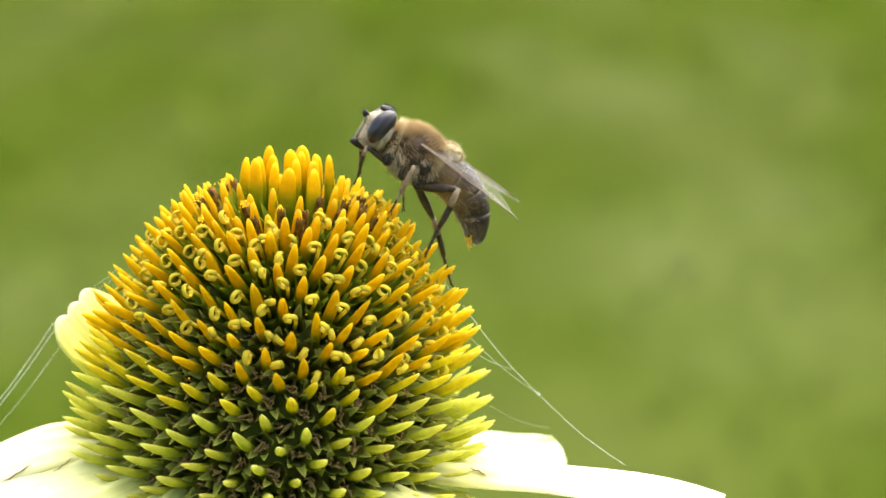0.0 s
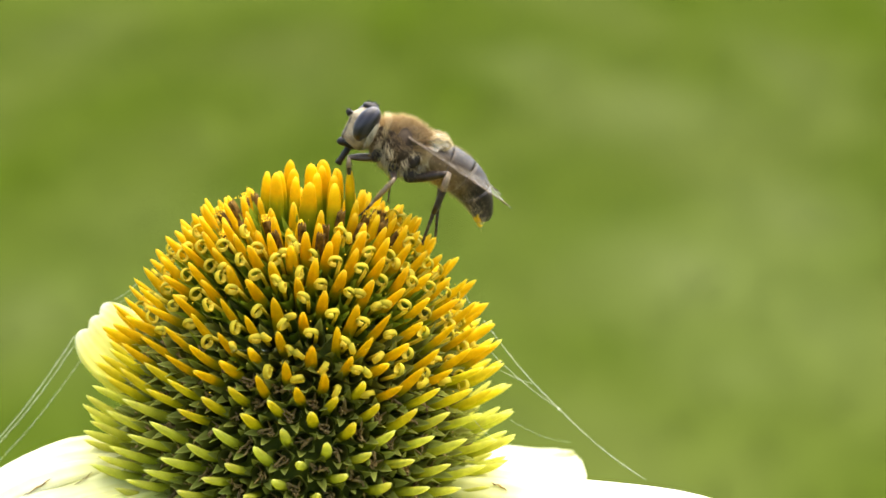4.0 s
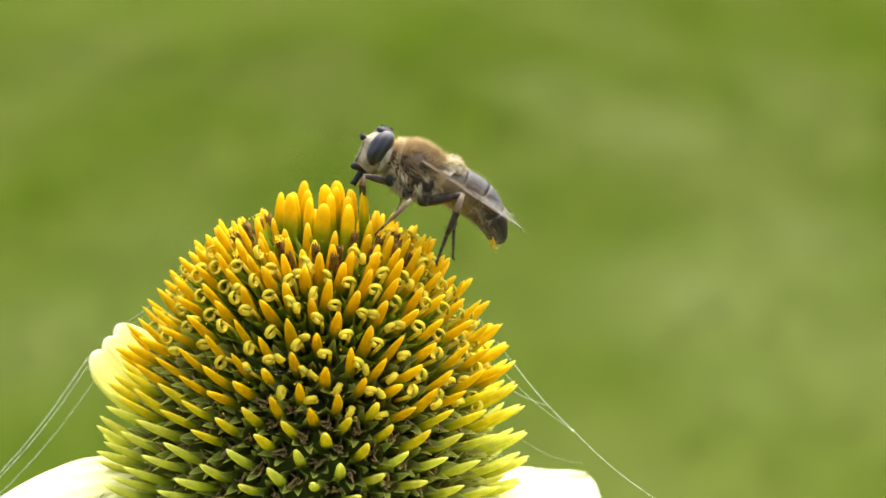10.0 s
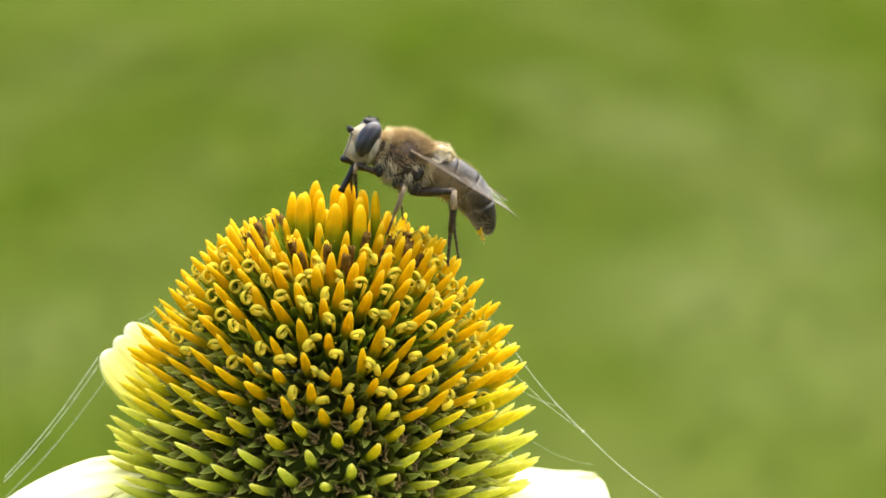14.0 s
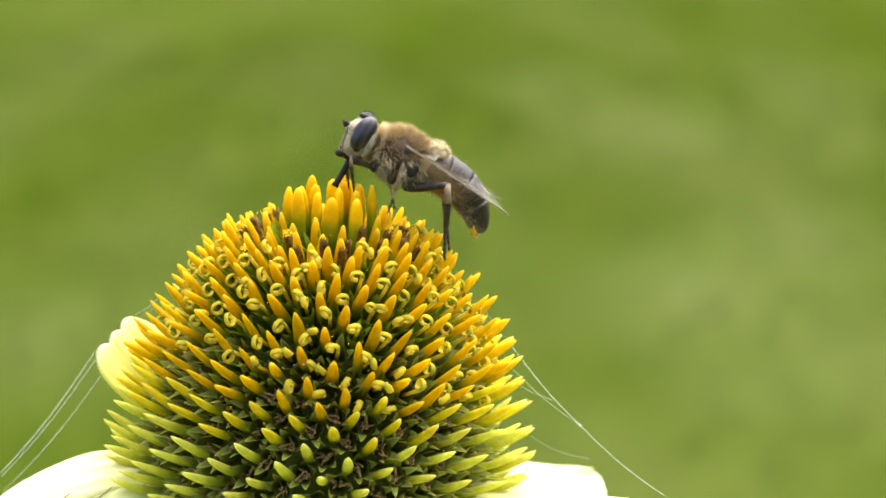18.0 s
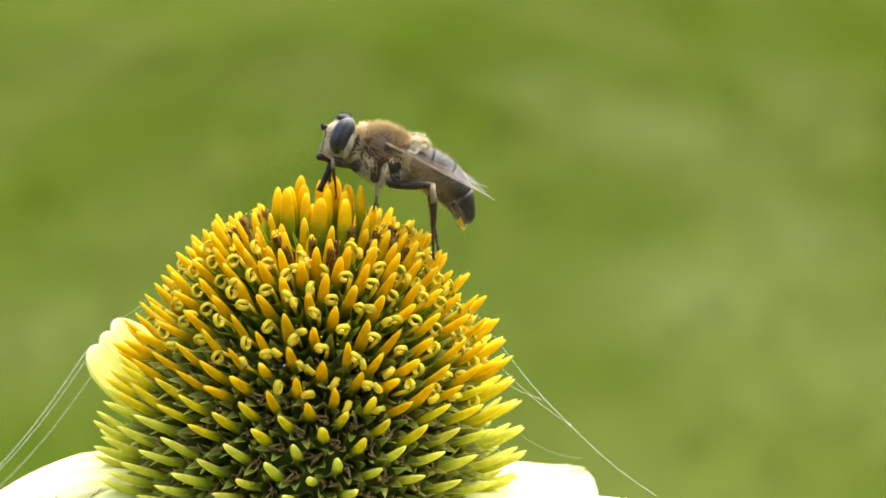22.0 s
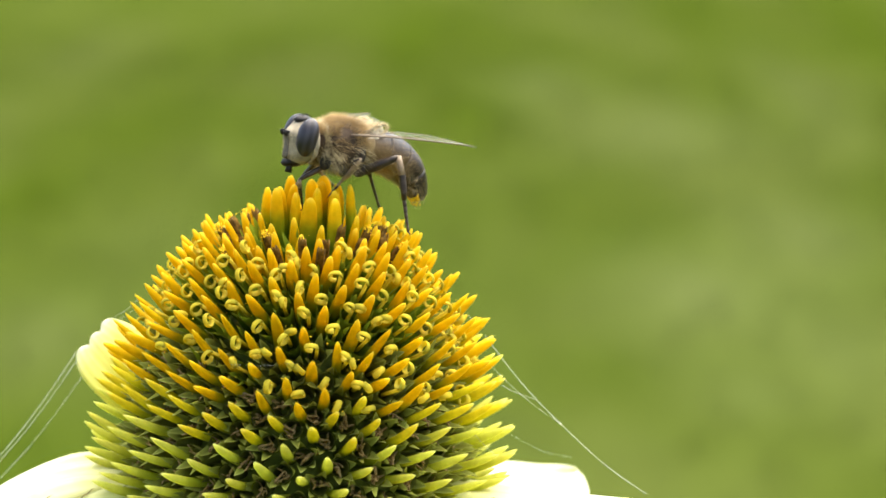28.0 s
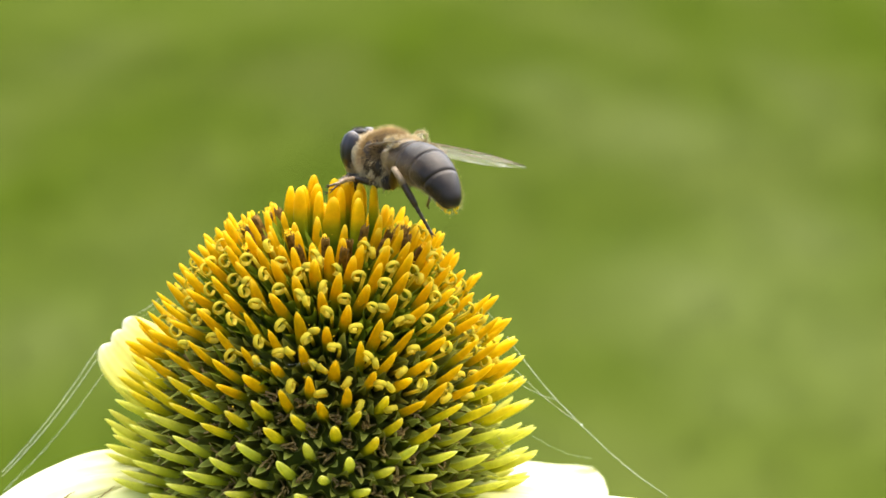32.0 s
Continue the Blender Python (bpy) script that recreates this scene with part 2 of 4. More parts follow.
def veil(m, links, scale, low, high, stretch):
    """Lets a thin skin show through unevenly, in streaks along it."""
    nodes = m.node_tree.nodes
    tc, mp = nodes.new("ShaderNodeTexCoord"), nodes.new("ShaderNodeMapping")
    mp.inputs["Scale"].default_value = (1.0 / stretch, 1.0, 1.0)
    links.new(tc.outputs["Object"], mp.inputs[0])
    n = nodes.new("ShaderNodeTexNoise")
    n.inputs["Scale"].default_value, n.inputs["Detail"].default_value = scale, 3.0
    links.new(mp.outputs[0], n.inputs["Vector"])
    r = nodes.new("ShaderNodeMapRange")
    r.inputs["From Min"].default_value, r.inputs["From Max"].default_value = 0.35, 0.68
    r.inputs["To Min"].default_value, r.inputs["To Max"].default_value = low, high
    links.new(n.outputs[0], r.inputs["Value"])
    links.new(r.outputs[0], nodes["Principled BSDF"].inputs["Alpha"])


def wing_material():
    m, nodes, links, b = material("wing_membrane", 0.28, 0.45)
    n = noise_node(nodes, links, 800)
    r = ramp_node(nodes, links, n.outputs[0], [(0.3, (0.42, 0.38, 0.30)), (0.7, (0.70, 0.68, 0.62))])
    links.new(r.outputs[0], b.inputs["Base Color"])
    # streaks of denser alpha imitate glints along the wrinkled membrane
    veil(m, links, 1500.0, 0.02, 0.17, 5.0)
    bump(nodes, links, b, n.outputs[0], 0.6, 0.0001)
    return m


M_WING = wing_material()
veil(M_CALYPTER, M_CALYPTER.node_tree.links, 900.0, 0.22, 0.62, 1.0)


# ---------------------------------------------------------------- mesh helpers
def mesh_from(verts, faces, mat, smooth=True, attrs=None):
    me = bpy.data.meshes.new("mesh")
    me.from_pydata([tuple(v) for v in verts], [], faces)
    for m in (mat if isinstance(mat, (list, tuple)) else [mat]):
        me.materials.append(m)
    for key, vals in (attrs or {}).items():
        a = me.attributes.new(key, 'FLOAT', 'POINT')
        a.data.foreach_set("value", np.asarray(vals, dtype=np.float32))
    if smooth:
        me.polygons.foreach_set("use_smooth", [True] * len(me.polygons))
    me.update()
    return me


def part_mesh(name, me, parent, label="", m=None):
    ob = new(name, me)
    ob.parent = parent
    if m is not None:
        ob.matrix_basis = m
    return tagged(ob, label) if label else ob


def rings(points, radii, sides=8, squash=1.0, caps=True, axis_up=(0, 0, 1)):
    """A tube through points: vertices, faces and the share of the way along it. radii may be pairs (across, up)."""
    verts, faces, along = [], [], []
    pts = [Vector(p) for p in points]
    total = sum((pts[i + 1] - pts[i]).length for i in range(len(pts) - 1)) or 1.0
    run = 0.0
    up0 = Vector(axis_up)
    for i, p in enumerate(pts):
        if i:
            run += (p - pts[i - 1]).length
        d = (pts[min(i + 1, len(pts) - 1)] - pts[max(i - 1, 0)]).normalized()
        side = d.cross(up0)
        if side.length < 1e-4:
            side = d.cross(Vector((1, 0, 0)))
        side.normalize()
        up = side.cross(d).normalized()
        up0 = up
        r = radii[i]
        ra, rb = r if isinstance(r, (tuple, list)) else (r, r * squash)
        for k in range(sides):
            a = 2 * math.pi * k / sides
            verts.append(p + side * (math.cos(a) * ra) + up * (math.sin(a) * rb))
            along.append(run / total)
    for i in range(len(pts) - 1):
        for k in range(sides):
            k2 = (k + 1) % sides
            faces.append((i * sides + k, i * sides + k2, (i + 1) * sides + k2, (i + 1) * sides + k))
    if caps:
        faces.append(tuple(range(sides - 1, -1, -1)))
        faces.append(tuple(range((len(pts) - 1) * sides, len(pts) * sides)))
    return verts, faces, along


def joined(pieces):
    """Joins (verts, faces, along) pieces into one."""
    vs, fs, al = [], [], []
    for v, f, a in pieces:
        o = len(vs)
        vs += list(v)
        fs += [tuple(i + o for i in face) for face in f]
        al += list(a)
    return vs, fs, al


def moved(piece, m):
    return [m @ Vector(v) for v in piece[0]], piece[1], piece[2]


def ball(center, radii, seg=24, ring=16, bend=None):
    verts, faces, along = [], [], []
    c = Vector(center)
    for j in range(ring + 1):
        ph = math.pi * j / ring
        for i in range(seg):
            th = 2 * math.pi * i / seg
            n = Vector((math.sin(ph) * math.cos(th), math.sin(ph) * math.sin(th), math.cos(ph)))
            p = Vector((n.x * radii[0], n.y * radii[1], n.z * radii[2]))
            if bend:
                p = bend(p, n)
            verts.append(c + p)
            along.append(1 - j / ring)
    for j in range(ring):
        for i in range(seg):
            i2 = (i + 1) % seg
            faces.append((j * seg + i, (j + 1) * seg + i, (j + 1) * seg + i2, j * seg + i2))
    return verts, faces, along


def hairs(roots, dirs, length, width, rng, droop=0.25, spread=0.35):
    """Many fine hairs, each a thin curved three-sided spike."""
    verts, faces = [], []
    for p, d in zip(roots, dirs):
        p, d = Vector(p), Vector(d)
        d = (d + Vector(rng.normal(0, spread, 3))).normalized()
        ln = length * rng.uniform(0.55, 1.25)
        s = d.orthogonal().normalized()
        s.rotate(Matrix.Rotation(rng.uniform(0, 6.28), 3, d))
        t = d.cross(s)
        mid = p + d * ln * 0.55 + s * ln * 0.06
        tip = p + d * ln + s * ln * droop * rng.uniform(0, 1)
        o = len(verts)
        w = width
        for q, ww in ((p, w), (mid, w * 0.75)):
            for k in range(3):
                a = 2.094 * k
                verts.append(q + s * math.cos(a) * ww + t * math.sin(a) * ww)
        verts.append(tip)
        for k in range(3):
            k2 = (k + 1) % 3
            faces.append((o + k, o + k2, o + 3 + k2, o + 3 + k))
            faces.append((o + 3 + k, o + 3 + k2, o + 6))
    return verts, faces


# ---------------------------------------------------------------- ground
def build_ground():
    n, size = 80, 60.0
    verts, faces = [], []
    for j in range(n + 1):
        for i in range(n + 1):
            x, y = (i / n - 0.5) * 2, (j / n - 0.5) * 2
            x, y = size * 25 * x * abs(x) ** 2, 6 + size * 25 * y * abs(y) ** 2
            verts.append((x, y, 0.02 * noise.noise((x * 0.5, y * 0.5, 0))))
    for j in range(n):
        for i in range(n):
            a = j * (n + 1) + i
            faces.append((a, a + 1, a + n + 2, a + n + 1))
    tagged(new("ground", mesh_from(verts, faces, M_GRASS)), "green mown lawn, far out of focus", "lawn", kind="structure")
    rng = np.random.default_rng(7)
    verts, faces = [], []
    for k in range(45000):
        y = 6.0 + rng.normal(0, 3.2)
        x = rng.normal(0, 1.6)
        h, w, a = rng.uniform(0.012, 0.032), rng.uniform(0.0015, 0.003), rng.uniform(0, 6.28)
        dx, dy = math.cos(a), math.sin(a)
        lx, ly = rng.normal(0, 0.02, 2)
        z = 0.02 * noise.noise((x * 0.5, y * 0.5, 0)) - 0.004
        o = len(verts)
        verts += [(x - dx * w, y - dy * w, z), (x + dx * w, y + dy * w, z), (x + lx * 0.5 + dx * w * 0.6, y + ly * 0.5 + dy * w * 0.6, z + h * 0.6), (x + lx * 0.5 - dx * w * 0.6, y + ly * 0.5 - dy * w * 0.6, z + h * 0.6), (x + lx, y + ly, z + h)]
        faces += [(o, o + 1, o + 2, o + 3), (o + 3, o + 2, o + 4)]
    tagged(new("grass", mesh_from(verts, faces, M_GRASS, smooth=False)), "short green grass blades of the lawn", "grass", kind="stuff")


build_ground()

# ---------------------------------------------------------------- coneflower
HEART = Vector((-0.01127, 0.25967, 0.78973))      # middle of the cone, on its axis
A, B = 0.01706, 0.0225                            # radius and height of the hull of tips
LEAN = Matrix.Rotation(0.0368, 4, 'Y') @ Matrix.Rotation(0.0984, 4, 'X')
# radius and height of the tips, in mm, and the drift of the spiral, against the square root of a bract's number from the top
KNOTS = (0.0, 3.0, 6.0, 9.0, 12.0, 14.5, 17.0, 19.0, 21.0)
RADII = (1.34, 2.70, 6.50, 9.136, 12.389, 15.032, 16.251, 17.235, 15.893)
HEIGHTS = (22.67, 23.0, 20.989, 19.158, 15.042, 10.682, 6.271, 0.946, -4.44)
DRIFT = (-0.142, 0.0483, 0.0549, -0.0103, 0.0375)


def spline(knots, values):
    """A natural cubic through (knot, value), as a function."""
    n = len(knots)
    h = np.diff(knots)
    m, b = np.zeros((n, n)), np.zeros(n)
    m[0, 0] = m[-1, -1] = 1
    for k in range(1, n - 1):
        m[k, k - 1:k + 2] = h[k - 1], 2 * (h[k - 1] + h[k]), h[k]
        b[k] = 6 * ((values[k + 1] - values[k]) / h[k] - (values[k] - values[k - 1]) / h[k - 1])
    c = np.linalg.solve(m, b)

    def value(x):
        j = int(np.clip(np.searchsorted(knots, x, side="right") - 1, 0, n - 2))
        t, w = x - knots[j], h[j]
        return values[j] + t * ((values[j + 1] - values[j]) / w - w * (2 * c[j] + c[j + 1]) / 6) + t * t * c[j] / 2 + t ** 3 * (c[j + 1] - c[j]) / (6 * w)
    return value


radius_at, height_at, drift_at = spline(KNOTS, RADII), spline(KNOTS, HEIGHTS), spline(KNOTS[::2], DRIFT)


def azimuth(i):
    return 1.14531 - math.pi * (3 - math.sqrt(5)) * i + drift_at(math.sqrt(i + 0.5))


def on_cone(level, turn):
    """Place, outward direction and height share (1 at the top) of a spot on the cone's hull of tips."""
    s = min(math.sqrt(level + 0.5), 21.3)
    rad, h = radius_at(s), height_at(s)
    z = max(-0.28, min(0.9995, h / 23.2))
    side = math.cos(turn)
    rad *= 1 + (-0.02 if side > 0 else 0.088) * side ** 4
    p = Vector((rad * side + 0.68, 0.945 * rad * math.sin(turn), h)) * MM
    el = math.atan2(z / B, max(rad / 17.2, 1e-6) / A)
    el += radians(9.0 - 5.0 * max(0.0, min(1.0, z / 0.5)))
    el = min(el, radians(89))
    d = Vector((math.cos(el) * side, math.cos(el) * math.sin(turn), math.sin(el)))
    return p, d, z


def frame_along(p, d, roll=0.0):
    """Pose with its z along d and its y towards the cone's top."""
    up = Vector((0, 0, 1)) - d * d.z
    if up.length < 1e-3:
        up = Vector((0, 1, 0))
    up.normalize()
    x = up.cross(d).normalized()
    m = Matrix((x, up, d)).transposed().to_4x4()
    return Matrix.Translation(p) @ m @ Matrix.Rotation(roll, 4, 'Z')


PALEA_LEN = 7.2 * MM


FINGER = ((0.0, 0.32), (0.25, 0.43), (0.45, 0.47), (0.62, 0.45), (0.76, 0.395), (0.87, 0.315), (0.945, 0.225), (0.985, 0.13), (1.0, 0.05))
SPIKE = ((0.0, 0.34), (0.22, 0.42), (0.40, 0.45), (0.56, 0.45), (0.70, 0.415), (0.81, 0.355), (0.89, 0.275), (0.955, 0.165), (1.0, 0.03))


BLADE = ((0.0, 0.58), (0.3, 0.66), (0.5, 0.70), (0.68, 0.69), (0.80, 0.63), (0.89, 0.53), (0.95, 0.39), (0.985, 0.24), (1.0, 0.06))


def palea_piece(kind):
    """A stiff pointed bract, tip at the origin, its body down along -z: four blunt fingers, four slender keeled spikes, four broad blades."""
    rng = random.Random(kind)
    pts, rad = [], []
    if kind >= 8:
        for t, r in BLADE:
            pts.append(Vector((0.12 * MM * math.sin(t * 4 + kind * 1.7), 0.3 * MM * (t * t - 1.0), (t - 1) * PALEA_LEN)))
            rad.append((r * MM * rng.uniform(0.96, 1.04), r * MM * 0.58))
        return rings(pts, rad, 10, caps=True, axis_up=(0, 1, 0))
    slim = kind >= 4
    bow = rng.uniform(0.8, 1.3) * MM if slim else rng.uniform(0.2, 0.6) * MM
    for t, r in (SPIKE if slim else FINGER):
        pts.append(Vector((0.06 * MM * math.sin(t * 5 + kind), bow * (t * t - 1.0), (t - 1) * PALEA_LEN)))
        rad.append((r * MM * 1.06, r * MM * (0.72 if slim else 0.84)))
    return rings(pts, rad, 8, caps=True, axis_up=(0, 1, 0))


def corolla_piece(kind):
    """A small five-lobed tube, mouth at the origin, opening along +z."""
    rng = random.Random(40 + kind)
    young = kind >= 4                      # still half closed, its lobes narrow and upright
    verts, faces, along = rings([(0, 0, -2.6 * MM), (0, 0, -1.2 * MM), (0, 0, -0.25 * MM)], [0.42 * MM, 0.60 * MM, 0.64 * MM], 10, caps=False)
    along = [a * 0.55 for a in along]
    for k in range(5):
        a0 = 2 * math.pi * k / 5 + rng.uniform(-0.18, 0.18)
        ln, tilt = rng.uniform(0.85, 1.3) * MM, rng.uniform(1.0, 1.5) if young else rng.uniform(0.75, 1.4)
        o = len(verts)
        for s, w, u in ((0.0, 0.36, 0.50), (0.4, 0.26, 0.62), (0.75, 0.14, 0.76), (1.0, 0.012, 1.0)):
            rr = 0.62 * MM + ln * s * math.cos(tilt)
            zz = -0.25 * MM + ln * s * math.sin(tilt) + 0.12 * MM * s * s
            for side in (-1, 0, 1):
                a = Vector((math.cos(a0), math.sin(a0), 0))
                b = Vector((-math.sin(a0), math.cos(a0), 0))
                dip = 0.13 * MM * (1 - s) if side == 0 else 0.0
                verts.append(a * (rr + dip) + b * (side * w * (0.72 if young else 1.0) * MM) + Vector((0, 0, zz - dip)))
                along.append(min(1.0, u + 0.26 * abs(side)))
        for s in range(3):
            for q in range(2):
                i = o + s * 3 + q
                faces.append((i, i + 1, i + 4, i + 3))
    return verts, faces, along


def anther_piece(kind):
    """Shrivelled brown anthers: a few thin crumpled shreds that spill from a corolla."""
    rng = random.Random(80 + kind)
    out = []
    for k in range(rng.randint(5, 8)):
        az = rng.uniform(0, 6.28)
        p = Vector((rng.gauss(0, 0.12), rng.gauss(0, 0.12), -0.7))
        d = Vector((0.35 * math.cos(az), 0.35 * math.sin(az), 1.0)).normalized()
        pts, rad = [], []
        n = rng.randint(5, 7)
        for q in range(n):
            pts.append(p * MM)
            rad.append((rng.uniform(0.045, 0.12) * MM * (1 if q < n - 1 else 0.5), rng.uniform(0.025, 0.05) * MM))
            d = (d + Vector((rng.gauss(0, 0.45), rng.gauss(0, 0.45), rng.gauss(-0.08, 0.3)))).normalized()
            p = p + d * rng.uniform(0.16, 0.27)
        out.append(rings(pts, rad, 5))
    verts, faces, along = joined(out)
    feet = [sum(len(o[0]) for o in out[:k]) for k in range(len(out))]
    faces += [(a, a + 1, b) for a, b in zip(feet, feet[1:])]      # all grown together at the foot
    return verts, faces, along


def style_piece(kind):
    """A two-armed style whose flat arms roll back into curls; foot at the origin, rising along +z."""
    rng = random.Random(120 + kind)
    h = rng.uniform(1.2, 1.7) * MM
    out = [rings([(0, 0, -1.0 * MM), (0, 0, 0.3 * MM), (0.04 * MM, 0, h)], [0.15 * MM, 0.14 * MM, 0.14 * MM], 6)]
    arms = (1, -1) if kind % 8 in (0, 3, 6) else (1,)
    for sgn in arms:
        pts, rad = [], []
        r0, turns = rng.uniform(0.36, 0.50) * MM, rng.uniform(0.80, 1.10)
        yaw = rng.uniform(-0.5, 0.5)
        for k in range(15):
            a = k / 14 * turns * 2 * math.pi
            r = r0 * (1 - 0.18 * k / 14)
            x, z = r0 - r * math.cos(a), h + r * math.sin(a)
            pts.append(Vector((sgn * x * math.cos(yaw), sgn * x * math.sin(yaw) + sgn * 0.22 * MM * k / 14, z)))
            rad.append(((0.23 - 0.03 * k / 14) * MM * rng.uniform(0.92, 1.08), (0.105 - 0.02 * k / 14) * MM * rng.uniform(0.85, 1.15)))
        out.append(rings(pts, rad, 8, axis_up=(0, 0, 1)))
    return joined(out)


def stamen_piece(kind):
    """A dark brown anther tube with pollen pushed out at its top."""
    rng = random.Random(160 + kind)
    verts, faces, along = rings([(0, 0, -2.5 * MM), (0, 0, -0.6 * MM), (0, 0, 0.5 * MM), (0, 0, 1.1 * MM), (0.05 * MM, 0, 1.5 * MM)], [0.30 * MM, 0.40 * MM, 0.40 * MM, 0.37 * MM, 0.24 * MM], 10)
    for k, v in enumerate(verts):          # five grown-together anthers with furrows between them
        if k % 2:
            verts[k] = Vector((v.x * 0.55, v.y * 0.55, v.z - (0.35 * MM if k >= 30 else 0.0)))
        else:
            verts[k] = v * (1 + rng.uniform(-0.06, 0.06))
    return verts, faces, along


def pollen_piece(kind):
    rng = random.Random(200 + kind)
    out = []
    for k in range(48):
        p = Vector((rng.gauss(0, 0.18), rng.gauss(0, 0.20), rng.uniform(1.1, 1.8))) * MM
        r = rng.uniform(0.045, 0.09) * MM
        out.append(ball(p, (r, r, r * rng.uniform(0.8, 1.3)), 6, 4))
    return joined(out)


def shared(builder, mats, count):
    return [[mesh_from(*pc[:2], m, attrs={"along": pc[2]}) for m in mats] for pc in (builder(k) for k in range(count))]


def build_cone(flower):
    rng = random.Random(5)
    core = part_mesh("receptacle", mesh_from(*ball((0, 0, 0), (A - 7.2 * MM, A - 7.2 * MM, B - 8.0 * MM), 48, 28)[:2], M_CORE), flower, "dark green receptacle under the bracts")
    core.matrix_basis = LEAN
    paleae = shared(palea_piece, M_PALEA, 12)
    corollas = shared(corolla_piece, [M_COROLLA, M_COROLLA_YOUNG], 8)
    anthers = shared(anther_piece, [M_WITHERED], 6)
    styles = shared(style_piece, [M_STYLE], 8)
    tubes = shared(stamen_piece, [M_STAMEN], 2)
    pollens = shared(pollen_piece, [M_POLLEN], 3)
    pal_raw = [palea_piece(k) for k in range(12)]
    cor_raw = [corolla_piece(k) for k in range(4)]
    far_pal = [[], [], [], []]
    far_cor = []
    for i in range(440):
        turn = azimuth(i)
        p, d, z = on_cone(i, turn)
        tuft = i < 16
        zone = 0 if z > 0.63 + rng.uniform(-.06, .06) else 1 if z > 0.37 + rng.uniform(-.05, .05) else 2 if z > 0.245 + rng.uniform(-.04, .04) else 3
        d = (d + Vector((rng.gauss(0, .04), rng.gauss(0, .04), rng.gauss(0, .03)))).normalized()
        if tuft:                           # the unopened heart: broad bracts that stand close together
            d = (d + Vector((0, 0, 1.6))).normalized()
        longer = 0.7 if math.cos(turn) > 0.8 and z < 0.65 else 0.0
        p = p + d * (rng.gauss(0, 0.12) + longer + (rng.uniform(-.5, .4) if tuft else -1.2 if i < 38 else -0.6 if i < 62 else 0.0)) * MM
        fat = 1.0 + rng.uniform(-.08, .1) + (0.0 if tuft else 0.11 if z > 0.62 else 0.0)
        m = LEAN @ frame_along(p, d, rng.uniform(-.3, .3)) @ Matrix.Diagonal((fat, fat * (1.18 if z < 0.34 else 1.08 if z < 0.5 else 1.0), rng.uniform(0.95, 1.06), 1))
        near = (LEAN @ p).y < 4.0 * MM or z > 0.88
        kind = i % 4
        if near:
            part_mesh("bract", paleae[kind + 8 if tuft else kind + (4 if zone > 1 or (zone == 1 and i % 3) else 0)][4 if tuft else zone], flower, m=m)
        else:
            far_pal[zone].append(moved(pal_raw[kind + (4 if zone else 0)], m))
        # its floret, in the gap between it and two bracts of the next turns
        mates = (i, i + 13, i + 34 if i >= 50 else i + 21)
        if mates[-1] > 452:
            continue
        around = [on_cone(k, azimuth(k)) for k in mates]
        q = sum((g[0] for g in around), Vector()) / 3
        e = sum((g[1] for g in around), Vector()).normalized()
        zf = sum(g[2] for g in around) / 3
        sink = rng.uniform(2.9, 3.5) if zf < 0.62 else rng.uniform(2.4, 3.0)
        if i < 14:
            continue
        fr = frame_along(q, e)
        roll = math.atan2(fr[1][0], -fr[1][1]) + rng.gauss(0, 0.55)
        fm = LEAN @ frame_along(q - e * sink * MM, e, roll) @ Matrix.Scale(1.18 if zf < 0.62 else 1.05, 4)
        if not near:
            far_cor.append(moved(cor_raw[kind], fm))
            continue
        if 14 <= i < 75 and rng.random() < (0.38 if i < 48 else 0.14):
            sm = LEAN @ frame_along(q - e * rng.uniform(2.0, 2.9) * MM, e, rng.uniform(0, 6.28)) @ Matrix.Diagonal((1.0, 1.0, 0.9, 1))
            tube = part_mesh("stamen_tube", tubes[i % 2][0], flower, "dark brown anther tube", m=sm)
            if rng.random() < 0.42:
                part_mesh("pollen", pollens[i % 3][0], tube, "bright yellow pollen grains")
            continue
        fresh = 1 if zf > 0.56 + rng.uniform(-.1, .1) else 0
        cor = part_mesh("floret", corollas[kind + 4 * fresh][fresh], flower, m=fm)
        side = (LEAN @ e).x
        curl_low = 0.415 - 0.12 * side
        if curl_low < zf < 0.89 and rng.random() < 0.97:
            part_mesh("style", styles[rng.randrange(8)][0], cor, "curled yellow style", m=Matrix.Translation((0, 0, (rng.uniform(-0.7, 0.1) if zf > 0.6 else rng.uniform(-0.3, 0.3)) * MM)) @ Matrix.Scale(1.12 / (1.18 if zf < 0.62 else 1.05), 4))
        elif zf < 0.6:
            part_mesh("anther", anthers[rng.randrange(6)][0], cor, "withered brown anthers", m=Matrix.Scale(1.0, 4))
    # pollen crumbs caught between the bracts of the upper half
    crumbs = []
    for k in range(420):
        i = rng.randrange(20, 300)
        p, d, z = on_cone(i, azimuth(i))
        side = d.orthogonal().normalized()
        side.rotate(Matrix.Rotation(rng.uniform(0, 6.283), 3, d))
        q = p - d * (rng.uniform(0.8, 4.0) * MM) + side * (rng.uniform(0.42, 0.75) * MM)
        r = rng.uniform(0.03, 0.075) * MM
        crumbs.append(moved(ball((0, 0, 0), (r, r * rng.uniform(0.7, 1.2), r), 6, 4), LEAN @ Matrix.Translation(q)))
    v, f, a = joined(crumbs)
    tagged(part_mesh("pollen_crumbs", mesh_from(v, f, M_POLLEN), flower, "scattered yellow pollen crumbs"), kind="stuff")
    for zone in range(4):
        if far_pal[zone]:
            v, f, a = joined(far_pal[zone])
            tagged(part_mesh("back_bract", mesh_from(v, f, M_PALEA[zone], attrs={"along": a}), flower), kind="stuff")
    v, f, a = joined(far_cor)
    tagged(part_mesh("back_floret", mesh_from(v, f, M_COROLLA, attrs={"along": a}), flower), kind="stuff")


